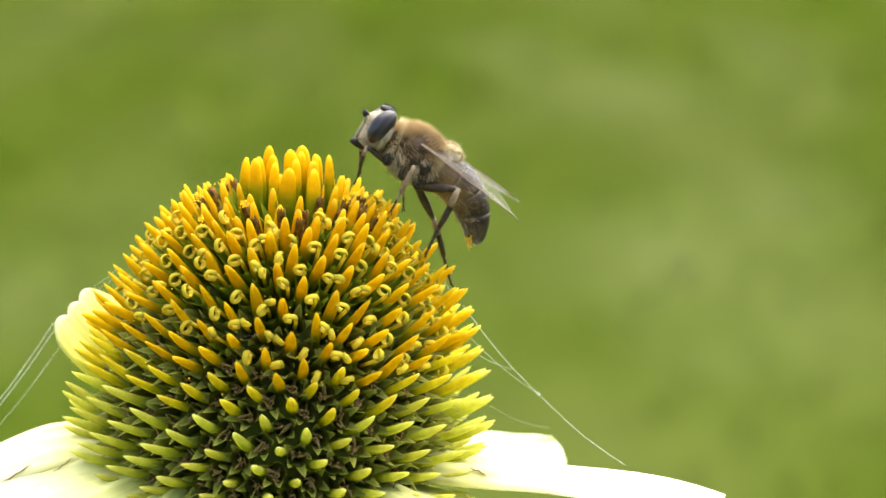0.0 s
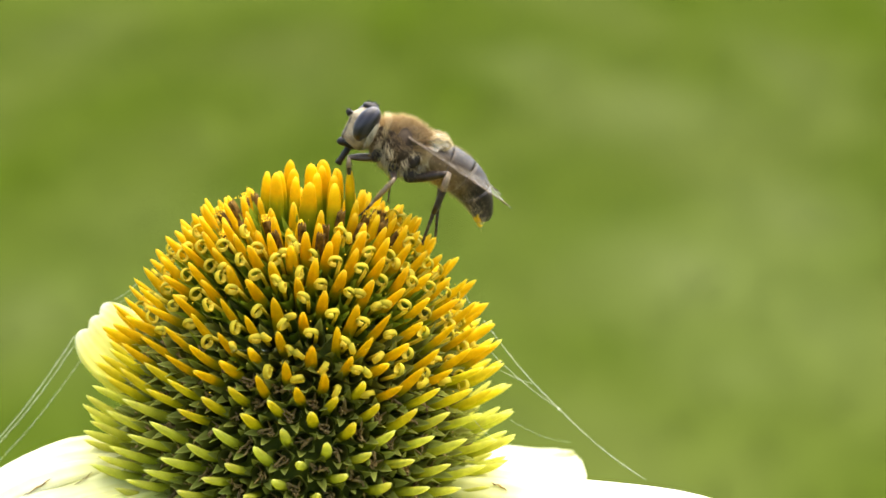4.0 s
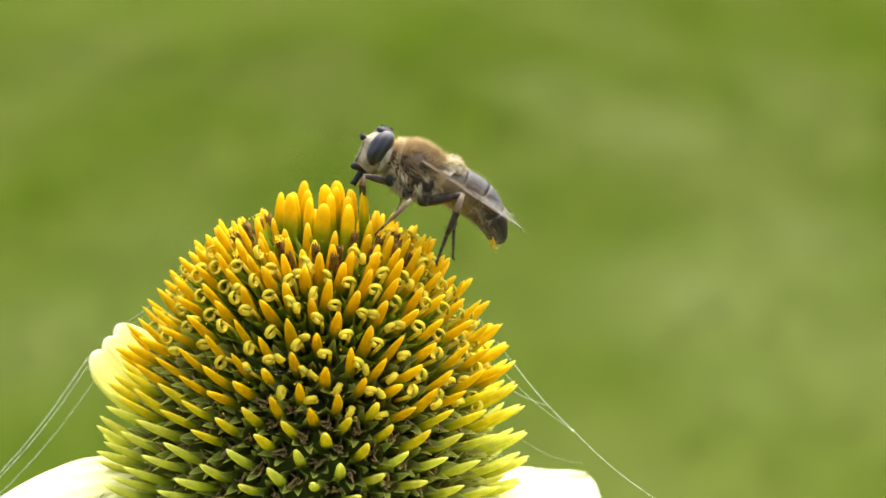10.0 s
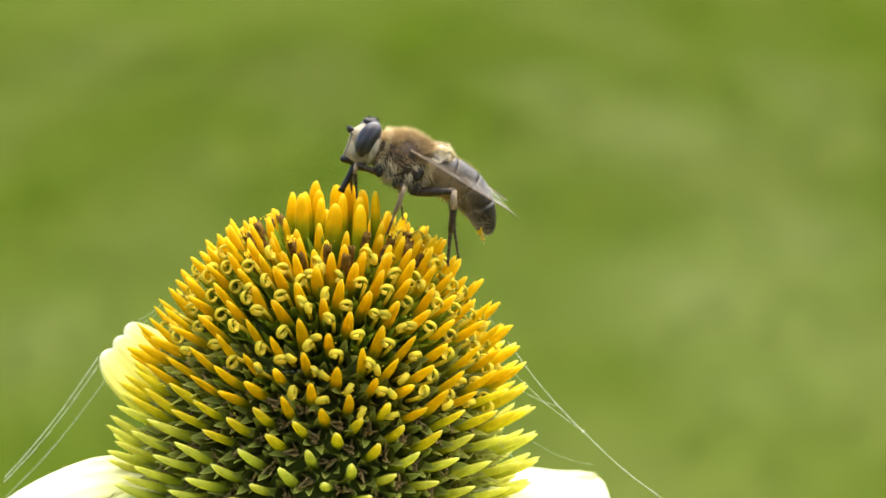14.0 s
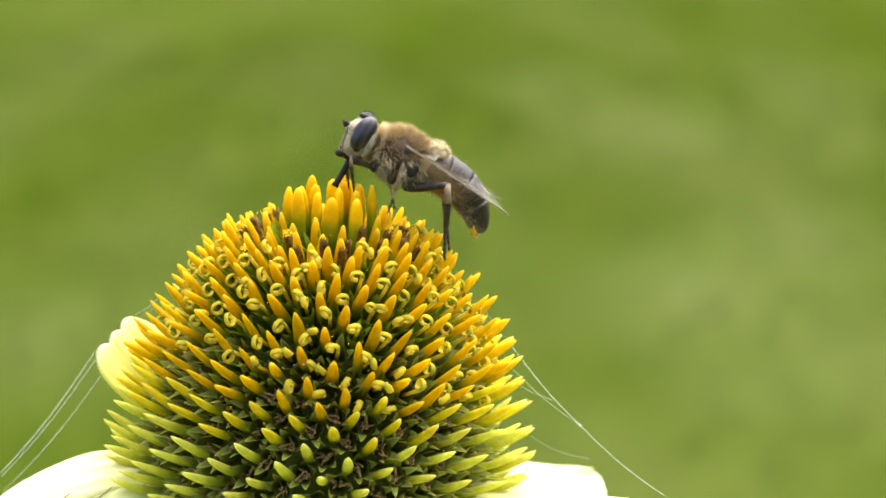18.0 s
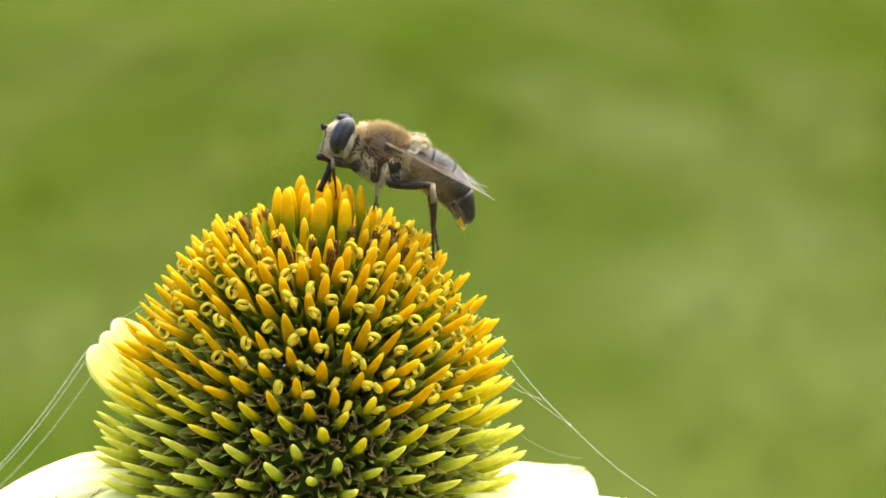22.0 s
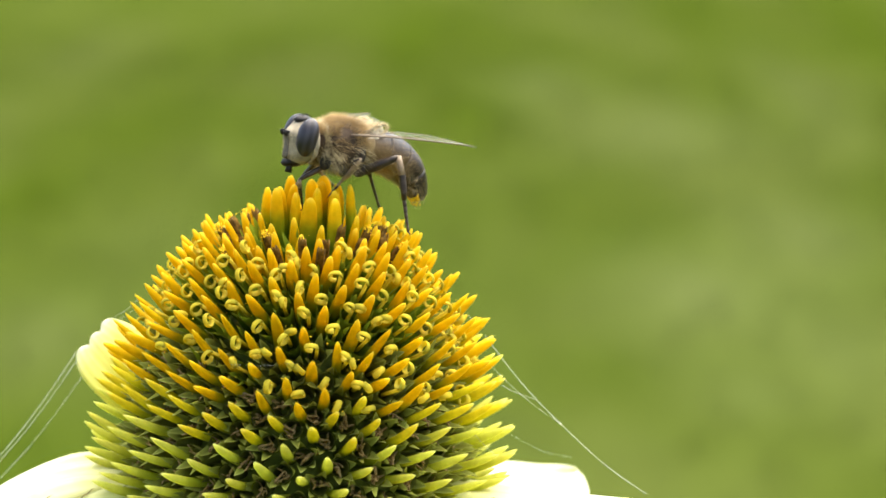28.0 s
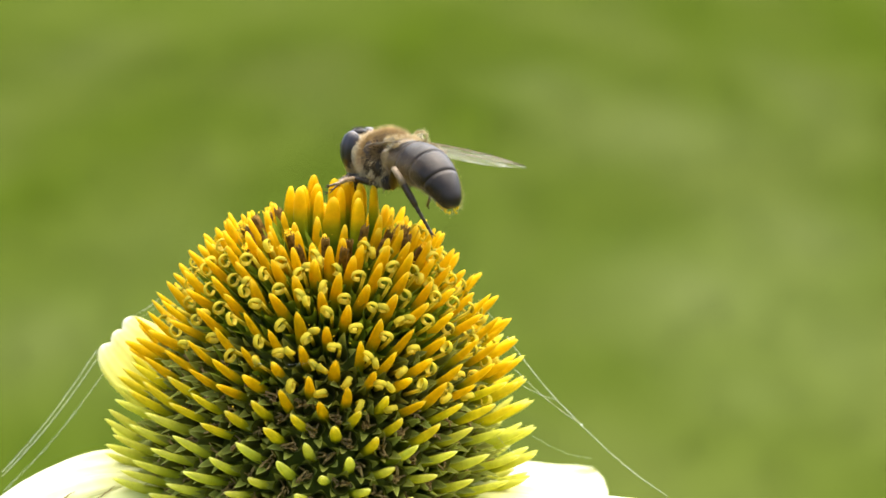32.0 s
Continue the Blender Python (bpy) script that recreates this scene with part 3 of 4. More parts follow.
def petal_mesh(length, width, droop, seed, mat, notch=0.9, blunt=0.32, relief=0.22):
    """A strap-shaped ray floret that runs out along +x from its foot at the origin; a real thin body with ribs, folds and a notched end."""
    rng = random.Random(seed)
    nu, nv = 26, 19
    ph = rng.uniform(0, 6)
    top, al, ac = [], [], []
    x = z = 0.0
    px = []
    for i in range(nu + 1):
        s = i / nu
        slope = droop[0] + (droop[1] - droop[0]) * s + (droop[2] if s > 0.85 else 0) * (s - 0.85) / 0.15
        px.append((x, z, slope))
        x += length / nu * math.cos(slope)
        z += length / nu * math.sin(slope)
    for i, (x, z, slope) in enumerate(px):
        s = i / nu
        w = width * (0.28 + 0.72 * min(1, s / 0.35) ** 0.7) * math.sqrt(1 - (1 - (1 - blunt) ** 2) * max(0, (s - 0.72) / 0.28) ** 2)
        for j in range(nv):
            v = j / (nv - 1) * 2 - 1
            rib = 0.10 * math.cos(v * 3.14159 * 3) - 0.55 * v * v * (0.4 + 0.6 * (1 - s))
            wave = 0.16 * math.sin(6 * s + ph + 2.5 * v)
            dz = (rib + wave) * width * relief
            nt = notch * MM * (1 - abs(math.cos(v * 3.14159 * 1.5))) * max(0, (s - 0.86) / 0.14)
            top.append(Vector((x - math.sin(slope) * dz - nt, v * w / 2, z + math.cos(slope) * dz)))
            al.append(s)
            ac.append(v * 0.5 + 0.5)
    th = 0.22 * MM
    n = len(top)
    verts = top + [p + Vector((0.0, 0.0, -th)) for p in top]
    faces = []
    for i in range(nu):
        for j in range(nv - 1):
            a = i * nv + j
            faces.append((a, a + nv, a + nv + 1, a + 1))
            faces.append((n + a, n + a + 1, n + a + nv + 1, n + a + nv))
    for i in range(nu):
        for j in (0, nv - 1):
            a = i * nv + j
            faces.append((a, n + a, n + a + nv, a + nv) if j == 0 else (a, a + nv, n + a + nv, n + a))
    for j in range(nv - 1):
        a = nu * nv + j
        faces.append((a, n + a, n + a + 1, a + 1))
    return mesh_from(verts, faces, mat, attrs={"along": al + al, "across": ac + ac})


def build_petals(flower):
    #        azimuth, length, width, slopes (start, end, tip), foot radius, foot height, roll
    rows = ((-27, 28.0, 9.5, (-0.16, -0.36, 0.1), 10.5, -4.4, 0), (-13, 27.5, 9.5, (0.0, -0.22, 0.1), 11.0, -2.6, 0), (37, 20.5, 9.5, (-0.10, -0.22, 0.8), 11.5, -4.6, 16),
            (-40, 28.0, 8.5, (-0.10, -0.50, 0.1), 10.5, -3.6, 0), (-62, 27.0, 8.0, (-0.35, -0.7, 0.1), 10.0, -4.4, 0), (-84, 27.0, 8.0, (-0.45, -0.8, 0.1), 10.0, -4.8, 0),
            (-106, 27.0, 8.0, (-0.35, -0.75, 0.1), 10.0, -4.4, 0), (-127, 28.0, 8.0, (-0.22, -0.70, 0.1), 10.5, -3.6, 0),
            (-146, 28.0, 8.5, (-0.12, -0.60, 0.1), 10.5, -3.4, -12), (-166, 27.0, 9.5, (0.20, -1.30, 0.1), 10.0, -3.0, -24), (-178, 27.0, 9.0, (0.26, -1.30, 0.1), 10.0, -1.8, -14),
            (75, 26.0, 7.5, (-0.3, -0.7, 0.1), 11.0, -4.6, 0), (112, 26.0, 7.5, (-0.3, -0.7, 0.1), 11.0, -4.6, 0))
    for k, (az, ln, wd, slopes, r, h, roll) in enumerate(rows):
        m = Matrix.Translation((-0.5 * MM, 0, 0.36 * MM)) @ Matrix.Rotation(radians(az), 4, 'Z') @ Matrix.Translation((r * MM, 0, h * MM)) @ Matrix.Rotation(radians(roll), 4, 'X')
        part_mesh("petal", petal_mesh(ln * MM, wd * MM, slopes, k, M_PETAL, notch=0.0 if az == 37 else 0.5, blunt=0.88 if az == 37 else 0.5), flower, "cream-white drooping petal", m=m)
    # the short petal that stands up behind the cone, its face to the front and its toothed end rolled
    along = Vector((-0.72, 0.22, 0.60)).normalized()
    face = Vector((0.10, -0.85, 0.40))
    face = (face - along * face.dot(along)).normalized()
    m = Matrix((along, face.cross(along), face)).transposed().to_4x4()
    part_mesh("petal", petal_mesh(14.2 * MM, 6.6 * MM, (-0.10, 0.10, 0.7), 31, M_PETAL_YELLOW, notch=0.5, blunt=0.30, relief=0.12), flower, "pale yellow petal bent upright behind the cone", m=Matrix.Translation((-7.2 * MM, 0.2 * MM, 0.5 * MM)) @ m)


def build_strands(flower):
    """Brown strands on the petals: two imitate dark creases, one is dry debris."""
    rows = (((-22.7, -4.9, -4.1), (-21.5, -4.7, -3.45), (-20.2, -4.4, -2.6), 0.10), ((-18.4, -4.95, -3.15), (-17.6, -4.6, -2.75), (-16.9, -4.0, -2.2), 0.06),
            ((16.1, -6.9, -2.5), (16.9, -7.3, -2.5), (17.5, -8.1, -2.9), 0.11))
    for a, b, c, r in rows:
        a, b, c = Vector(a), Vector(b), Vector(c)
        pts = [(a.lerp(b, t).lerp(b.lerp(c, t), t) + Vector((0, 0, 0.06 * math.sin(t * 17)))) * MM for t in np.linspace(0, 1, 9)]
        v, f, al = rings(pts, [(r * w * MM, r * w * 0.5 * MM) for w in (0.3, 0.7, 1.0, 0.8, 1.1, 0.9, 1.0, 0.6, 0.2)], 6)
        part_mesh("strand", mesh_from(v, f, M_STAMEN), flower, "thin brown strand on a petal")


def build_stem(flower):
    pts = [Vector((0, 0, -5 * MM)), Vector((0, 0, -12 * MM)), Vector((0.002, 0.004, -0.1)), Vector((0.006, 0.012, -0.35)), Vector((0.004, 0.02, -0.60)), Vector((0.0, 0.02, -0.80))]
    v, f, a = rings(pts, [7 * MM, 3.2 * MM, 2.6 * MM, 3.0 * MM, 3.4 * MM, 3.8 * MM], 12, axis_up=(0, 1, 0))
    part_mesh("stem", mesh_from(v, f, M_STEM), flower, "rough green flower stem")
    rng = random.Random(9)
    for k in range(16):
        az = k / 16 * 6.283 + rng.uniform(-.1, .1)
        pts = [Vector((0, 0, 0)), Vector((4 * MM, 0, 0.2 * MM)), Vector((8 * MM, 0, -1.6 * MM)), Vector((10 * MM, 0, -4 * MM))]
        v, f, a = rings(pts, [(1.5 * MM, .4 * MM), (1.9 * MM, .4 * MM), (1.2 * MM, .3 * MM), (.1 * MM, .1 * MM)], 8)
        part_mesh("sepal", mesh_from(v, f, M_LEAF), flower, m=Matrix.Rotation(az, 4, 'Z') @ Matrix.Translation((4 * MM, 0, -8.5 * MM)))
    for k, (h, az, ln) in enumerate(((-0.33, 0.5, 0.10), (-0.46, 2.7, 0.13), (-0.58, 4.6, 0.14))):
        pts = [Vector((s * ln, 0, 0.35 * ln * math.sin(s * 2.4))) for s in (0, .15, .35, .6, .85, 1)]
        v, f, a = rings(pts, [(1.5 * MM, .8 * MM), (ln * .10, .7 * MM), (ln * .16, .6 * MM), (ln * .13, .5 * MM), (ln * .05, .4 * MM), (.3 * MM, .3 * MM)], 10)
        part_mesh("leaf", mesh_from(v, f, M_LEAF), flower, "rough green stem leaf", m=Matrix.Translation((0.005, 0.012, h)) @ Matrix.Rotation(az, 4, 'Z'))


flower = tagged(new("coneflower"), "cream-petalled coneflower with a spiky orange and green cone", "flower")
flower.matrix_basis = Matrix.Translation(HEART)
build_cone(flower)
build_petals(flower)
build_strands(flower)
build_stem(flower)


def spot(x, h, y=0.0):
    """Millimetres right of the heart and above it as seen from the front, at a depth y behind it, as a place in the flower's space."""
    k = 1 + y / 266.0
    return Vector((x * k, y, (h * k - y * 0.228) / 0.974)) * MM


# ---------------------------------------------------------------- spider silk
def build_web():
    web = tagged(new("spider_web"), "fine white spider threads strung from the flower", "spider web")
    web.matrix_basis = Matrix.Translation(HEART)
    #  from, to (right, up, behind), radius in mm
    rows = (((16.4, 9.2, 2), (22.8, 1.8, 1), 0.035), ((22.8, 1.8, 1), (30.2, -4.2, 0), 0.030), ((17.6, 5.2, 0), (20.6, 3.9, 1), 0.022), ((17.0, 6.6, 1), (22.8, 1.8, 1), 0.020),
            ((15.8, 1.0, -6), (17.6, -0.8, -6), 0.022), ((18.6, 0.9, 2), (23.4, -1.0, 9), 0.012), ((16.0, 9.6, 2), (14.2, 12.2, 3), 0.02),
            ((-18.1, 7.9, 5), (-26.2, -2.35, 4), 0.040), ((-18.1, 7.2, 5), (-26.2, -2.7, 4), 0.034), ((-17.4, 6.2, 5), (-26.2, -3.9, 7), 0.034),
            ((-14.8, 10.9, 6), (-12.6, 12.4, 4), 0.026), ((-14.4, 10.7, 6), (-12.9, 11.7, 4), 0.018), ((-4.2, 6.8, -16.5), (1.2, 6.9, -16.8), 0.005))
    for a, b, r in rows:
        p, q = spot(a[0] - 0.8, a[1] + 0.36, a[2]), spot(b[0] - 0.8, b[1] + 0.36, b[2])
        pts = [p.lerp(q, s / 8) + Vector((0, 0, -0.5 * MM * math.sin(math.pi * s / 8) * (q - p).length / 0.012)) for s in range(9)]
        v, f, al = rings(pts, [r * 0.62 * MM] * 9, 5)
        part_mesh("thread", mesh_from(v, f, M_SILK), web)
    v, f, al = ball(spot(22.0, 2.16, 1), (0.13 * MM, 0.1 * MM, 0.1 * MM), 8, 6)
    part_mesh("knot", mesh_from(v, f, M_SILK), web, "small knot of silk")
    return web


web = build_web()


# ---------------------------------------------------------------- hoverfly
# its space: x to the head, y to its left side, z up, in metres; the origin is at the foot of the left wing
def build_fly():
    fly = tagged(new("hoverfly"), "brown furry hoverfly with large dark eyes feeding on the cone", "hoverfly")
    rng = np.random.default_rng(3)
    mid = -2.0                                             # y of the body's middle, in mm

    def add(name, piece, mat, label="", parent=None, m=None):
        return part_mesh(name, mesh_from([Vector(v) * MM for v in piece[0]], piece[1], mat), parent or fly, label, m)

    def egg(p, n):
        return Vector((p.x, p.y * (1 - 0.05 * n.x), p.z * (1 - 0.10 * abs(n.x) ** 3)))

    tc, tr = Vector((0.55, mid, -0.8)), (2.75, 2.2, 2.15)
    thorax = add("thorax", ball(tc, tr, 32, 20, egg), M_THORAX, "dark thorax")

    def bare(n):
        """Bare dark places beside the wing's foot and above the hind leg."""
        wob = 0.25 * noise.noise(n * 4.0)
        return abs(n.y) > 0.35 and (((n.x - 0.16) / 0.22) ** 2 + ((n.z - 0.55) / 0.22) ** 2 < 0.9 + wob or ((n.x + 0.38) / 0.20) ** 2 + ((n.z + 0.18) / 0.28) ** 2 < 0.9 + wob)

    # fur over the thorax
    pts, dirs = [], []
    while len(pts) < 4200:
        n = Vector(rng.normal(0, 1, 3)).normalized()
        if n.x > 0.93 or n.x < -0.9 or (n.z < 0.2 and rng.random() < 0.70):
            continue
        if 0.60 < noise.noise((n.x * 2.2, n.y * 2.2, n.z * 2.2)) + 0.5 and n.z < 0.45:
            continue
        if bare(n):
            continue
        pts.append(tc + Vector((n.x * tr[0], n.y * tr[1], n.z * tr[2])) * 0.985)
        dirs.append(Vector((n.x / tr[0] - 0.16, n.y / tr[1], n.z / tr[2])).normalized())
    hv, hf = hairs(pts, dirs, 0.70, 0.012, rng, 0.12, 0.20)
    tagged(add("thorax_fur", (hv, hf), M_FUR, "golden brown fur"), kind="stuff")
    pts, dirs = [], []
    while len(pts) < 1050:
        n = Vector(rng.normal(0, 1, 3)).normalized()
        if n.z > rng.uniform(-0.1, 0.3) or bare(n) or abs(n.y) < 0.3 or noise.noise((n.x * 3.1 + 5, n.y * 1.5, n.z * 3.1)) < rng.uniform(-0.3, 0.1):
            continue
        pts.append(tc + Vector((n.x * tr[0], n.y * tr[1], n.z * tr[2])) * 0.985)
        dirs.append(Vector((n.x * 0.3 - 0.35, n.y, n.z * 0.4 - 0.35)).normalized())
    hv, hf = hairs(pts, dirs, 0.95, 0.012, rng, 0.10, 0.11)
    tagged(add("side_fur", (hv, hf), M_FURPALE, "pale side fur"), kind="stuff")
    pts, dirs = [], []
    for k in range(700):
        a = rng.uniform(-0.5, 3.64)
        n = Vector((0.72, 0.69 * math.cos(a), 0.69 * math.sin(a)))
        pts.append(tc + Vector((n.x * tr[0] + rng.uniform(-.35, .2), n.y * tr[1], n.z * tr[2])) * 1.0)
        dirs.append(Vector((0.15, n.y, n.z)).normalized())
    hv, hf = hairs(pts, dirs, 0.75, 0.012, rng, 0.10, 0.2)
    tagged(add("collar_fur", (hv, hf), M_FURPALE, "pale collar of fur"), kind="stuff")
    for s in (1, -1):
        add("side_plate", ball((-1.35, mid + s * 1.35, -0.55), (0.75, 0.62, 0.95), 16, 12, lambda p, n: p * (1 + 0.12 * noise.noise(n * 2.3))), M_PLATE, "pale tan plate behind the wing")
        add("side_patch", ball((-0.55, mid + s * 1.80, -1.20), (0.40, 0.34, 0.72), 16, 12, lambda p, n: p * (1 + 0.2 * noise.noise(n * 1.9))), M_DARK, "bare black patch above the hind leg")
    pts, dirs = [], []
    while len(pts) < 260:
        n = Vector(rng.normal(0, 1, 3)).normalized()
        if n.z < -0.55 and n.x > -0.5:
            pts.append(tc + Vector((n.x * tr[0], n.y * tr[1], n.z * tr[2])) * 0.985)
            dirs.append(n)
    hv, hf = hairs(pts, dirs, 0.55, 0.016, rng, 0.10, 0.2)
    tagged(add("belly_fur", (hv, hf), M_POLLENFUR, "short belly fur yellow with pollen"), kind="stuff")
    add("scutellum", ball((-2.0, mid, 0.45), (0.85, 1.35, 0.5), 20, 12), M_BAND, "tan scutellum")
    pts, dirs = [], []
    for k in range(500):
        n = Vector(rng.normal(0, 1, 3)).normalized()
        n.z = abs(n.z)
        pts.append(Vector((-2.05 + n.x * 0.85, mid + n.y * 1.35, 0.45 + n.z * 0.5)))
        dirs.append(Vector((n.x - 0.5, n.y, n.z)).normalized())
    hv, hf = hairs(pts, dirs, 0.62, 0.013, rng)
    tagged(add("scutellum_fur", (hv, hf), M_FURPALE), kind="stuff")

    # head: a profile swept round, the eyes set into its sides
    hc = Vector((4.29, mid, 0.17))                         # level with the middle of the eyes
    front_z = (-2.35, -2.1, -1.55, -0.95, -0.2, 0.42, 0.75, 1.15, 1.55)
    front_x = (0.65, 1.12, 1.50, 1.40, 1.34, 1.48, 1.08, 0.68, 0.15)

    def skull(p, n):
        z = -0.40 + 1.96 * n.z
        flat = max(0.30, math.sqrt(max(0.0, 1 - n.z * n.z)))
        x = n.x * (float(np.interp(z, front_z, front_x)) / flat if n.x > 0 else 1.16)
        return Vector((x, n.y * 1.86 * (1 - 0.34 * max(0.0, n.x)) * (1 - 0.38 * max(0.0, -n.z - 0.35)), z))

    head = add("head", ball(hc, (1, 1, 1), 36, 26, skull), M_FACE, "pale dusted head")
    for s in (1, -1):
        def eyeball(p, n, s=s):
            return Vector((p.x - 0.10 * n.z * n.z, p.y, p.z * (1 + 0.05 * n.x)))
        m = Matrix.Translation((hc + Vector((0.06, s * 1.16, 0.12))) * MM) @ Matrix.Rotation(radians(-12), 4, 'Y') @ Matrix.Rotation(radians(-s * 14), 4, 'Z')
        eye = add("eye", ball((0, 0, 0), (0.92, 0.92, 1.62), 28, 20, eyeball), M_EYE, "large dark grey-brown compound eye", head, m)
        add("eye_rim", ball(hc + Vector((-0.50, s * 1.00, -0.20)), (0.52, 0.90, 1.58), 22, 16), M_RIM, "pale rim behind the eye", head)
        ax, az = hc.x + 1.50, hc.z + 0.46
        an = joined([rings([Vector((ax - 0.25, mid + s * 0.28, az)), Vector((ax, mid + s * 0.30, az + 0.05))], [0.09, 0.11], 8), ball((ax + 0.12, mid + s * 0.32, az - 0.05), (0.20, 0.13, 0.27), 12, 8)])
        an = joined([an, rings([Vector((ax + 0.15, mid + s * 0.32, az + 0.05)), Vector((ax + 0.40, mid + s * 0.42, az + 0.16)), Vector((ax + 0.62, mid + s * 0.48, az + 0.12))], [0.02, 0.014, 0.006], 5)])
        add("antenna", an, M_BLACK, "short black antenna", head)
    zs = np.linspace(0.25, -1.75, 11)
    stripe = rings([Vector((hc.x + float(np.interp(z, front_z, front_x)) - 0.03, mid, hc.z + z)) for z in zs], [(0.44 + 0.06 * math.sin(k), 0.08) for k in range(11)], 10, axis_up=(1, 0, 0))
    add("face_stripe", stripe, M_STRIPE, "dusky stripe down the face", head)
    add("snout", ball((hc.x + 1.10, mid, hc.z - 1.98), (0.52, 0.46, 0.42), 18, 12, lambda p, n: p + Vector((0.12 * max(0, n.x), 0, -0.16 * max(0, n.x)))), M_BLACK, "black mouth edge", head)
    add("mouth", ball((hc.x + 0.58, mid, hc.z - 2.02), (0.74, 0.62, 0.46), 18, 12), M_BLACK, "dark mouth below the face", head)
    add("crown", ball((hc.x + 0.02, mid, hc.z + 1.44), (0.72, 0.66, 0.36), 18, 10), M_BLACK, "dark crown between the eyes", head)
    pts, dirs = [], []
    while len(pts) < 1300:
        n = Vector(rng.normal(0, 1, 3)).normalized()
        if (n.x > 0.5 and -0.75 < n.z < 0.35 and 0.25 < abs(n.y) < 0.75) or (n.x < -0.3 and n.z < 0.85):
            pts.append(hc + skull(n, n) * 0.99)
            dirs.append(n + Vector((0, 0, -0.25)))
    hv, hf = hairs(pts, dirs, 0.30, 0.009, rng)
    tagged(add("face_hair", (hv, hf), M_FURPALE, "", head), kind="stuff")
    pts = [hc + Vector((rng.uniform(-.6, .5), rng.uniform(-.45, .45), 1.72)) for k in range(90)]
    hv, hf = hairs(pts, [Vector((0.1, 0, 1))] * 90, 0.26, 0.010, rng)
    tagged(add("crown_hair", (hv, hf), M_BLACK, "", head), kind="stuff")
    prob = rings([Vector((4.50, mid, -1.4)), Vector((4.58, mid, -2.2)), Vector((4.74, mid, -3.0)), Vector((4.92, mid, -3.8)), Vector((5.10, mid, -4.5)), Vector((5.16, mid, -4.85))], [0.40, 0.34, 0.29, 0.27, 0.25, 0.31], 12)
    prob = add("proboscis", prob, M_BLACK, "dark proboscis reaching into the florets", head)

    # abdomen: built along -x from its foot, on a pivot so that it bends

    def seg(x0, x1):
        pp, rr = [], []
        for t in np.linspace(x0, x1, 8):
            s = t / 6.9
            wide = 2.10 * (math.sin(math.pi * min(1, 0.30 + 0.67 * s)) ** 0.52) if s < 0.97 else 0.56
            pp.append(Vector((-t * 1.05, 0, 0.15 + 0.16 * t - 0.0105 * t ** 3)))
            rr.append((max(0.25, wide * 0.98), max(0.22, wide * 0.84)))
        return pp, rr

    base = Matrix.Translation(Vector((-1.5, mid, -0.95)) * MM)
    cuts = (0.0, 1.7, 3.4, 5.0, 6.75)
    abdomen = None
    for k in range(4):
        pp, rr = seg(cuts[k], cuts[k + 1])
        rr[-1] = (rr[-1][0] * 1.006, rr[-1][1] * 1.006)
        rr[0] = (rr[0][0] * 0.994, rr[0][1] * 0.994)
        pc = rings(pp, rr, 28, axis_up=(0, 0, 1))
        if abdomen is None:
            abdomen = add("abdomen", pc, M_ABDOMEN, "glossy dark brown abdomen", m=base)
        else:
            add("segment", pc, M_ABDOMEN, "", abdomen)
        if k < 3:
            p1, r1 = pp[-1], rr[-1]
            add("segment_edge", rings([p1 + Vector((0.02, 0, 0)), p1 - Vector((0.05, 0, 0.0))], [(r1[0] * 1.002, r1[1] * 1.002)] * 2, 28), M_EDGE, "thin brown segment edge", abdomen)
    pts, dirs = [], []
    for k in range(3600):
        t = rng.uniform(0.2, 6.7)
        pp, rr = seg(t, t + 0.001)
        a = rng.uniform(0, 6.283)
        if math.sin(a) > -0.25 and rng.random() < (0.80 if t < 5.6 else 0.45):
            continue
        n = Vector((0, math.cos(a), math.sin(a)))
        pts.append(pp[0] + Vector((0, n.y * rr[0][0], n.z * rr[0][1])))
        dirs.append(n + Vector((-0.75, 0, 0)))
    hv, hf = hairs(pts, dirs, 0.42, 0.0045, rng, 0.1, 0.15)
    tagged(add("abdomen_hair", (hv, hf), M_FURPALE, "pale fringe hair", abdomen), kind="stuff")
    pts, dirs = [], []
    for k in range(1300):
        t = rng.uniform(0.1, 6.6)
        pp, rr = seg(t, t + 0.001)
        a = rng.uniform(0, 6.283)
        n = Vector((0, math.cos(a), math.sin(a)))
        pts.append(pp[0] + Vector((0, n.y * rr[0][0], n.z * rr[0][1])))
        dirs.append(n * 0.8 + Vector((-1.0, 0, 0)))
    hv, hf = hairs(pts, dirs, 0.36, 0.0042, rng, 0.1, 0.2)
    tagged(add("abdomen_down", (hv, hf), M_FUR, "short brown down", abdomen), kind="stuff")
    dust = []
    for k in range(70):
        t = rng.uniform(5.9, 6.7)
        pp, rr = seg(t, t + 0.001)
        a = rng.uniform(-2.5, -0.6)
        p = pp[0] + Vector((0, math.cos(a) * rr[0][0], math.sin(a) * rr[0][1] - rng.uniform(0, 0.12)))
        r = rng.uniform(0.045, 0.10)
        dust.append(ball(p, (r, r, r), 6, 4))
    add("pollen", joined(dust), M_POLLEN, "yellow pollen dust", abdomen)

    # wings: membrane and veins, hinged at the shoulder, running back along -x
    wings = []
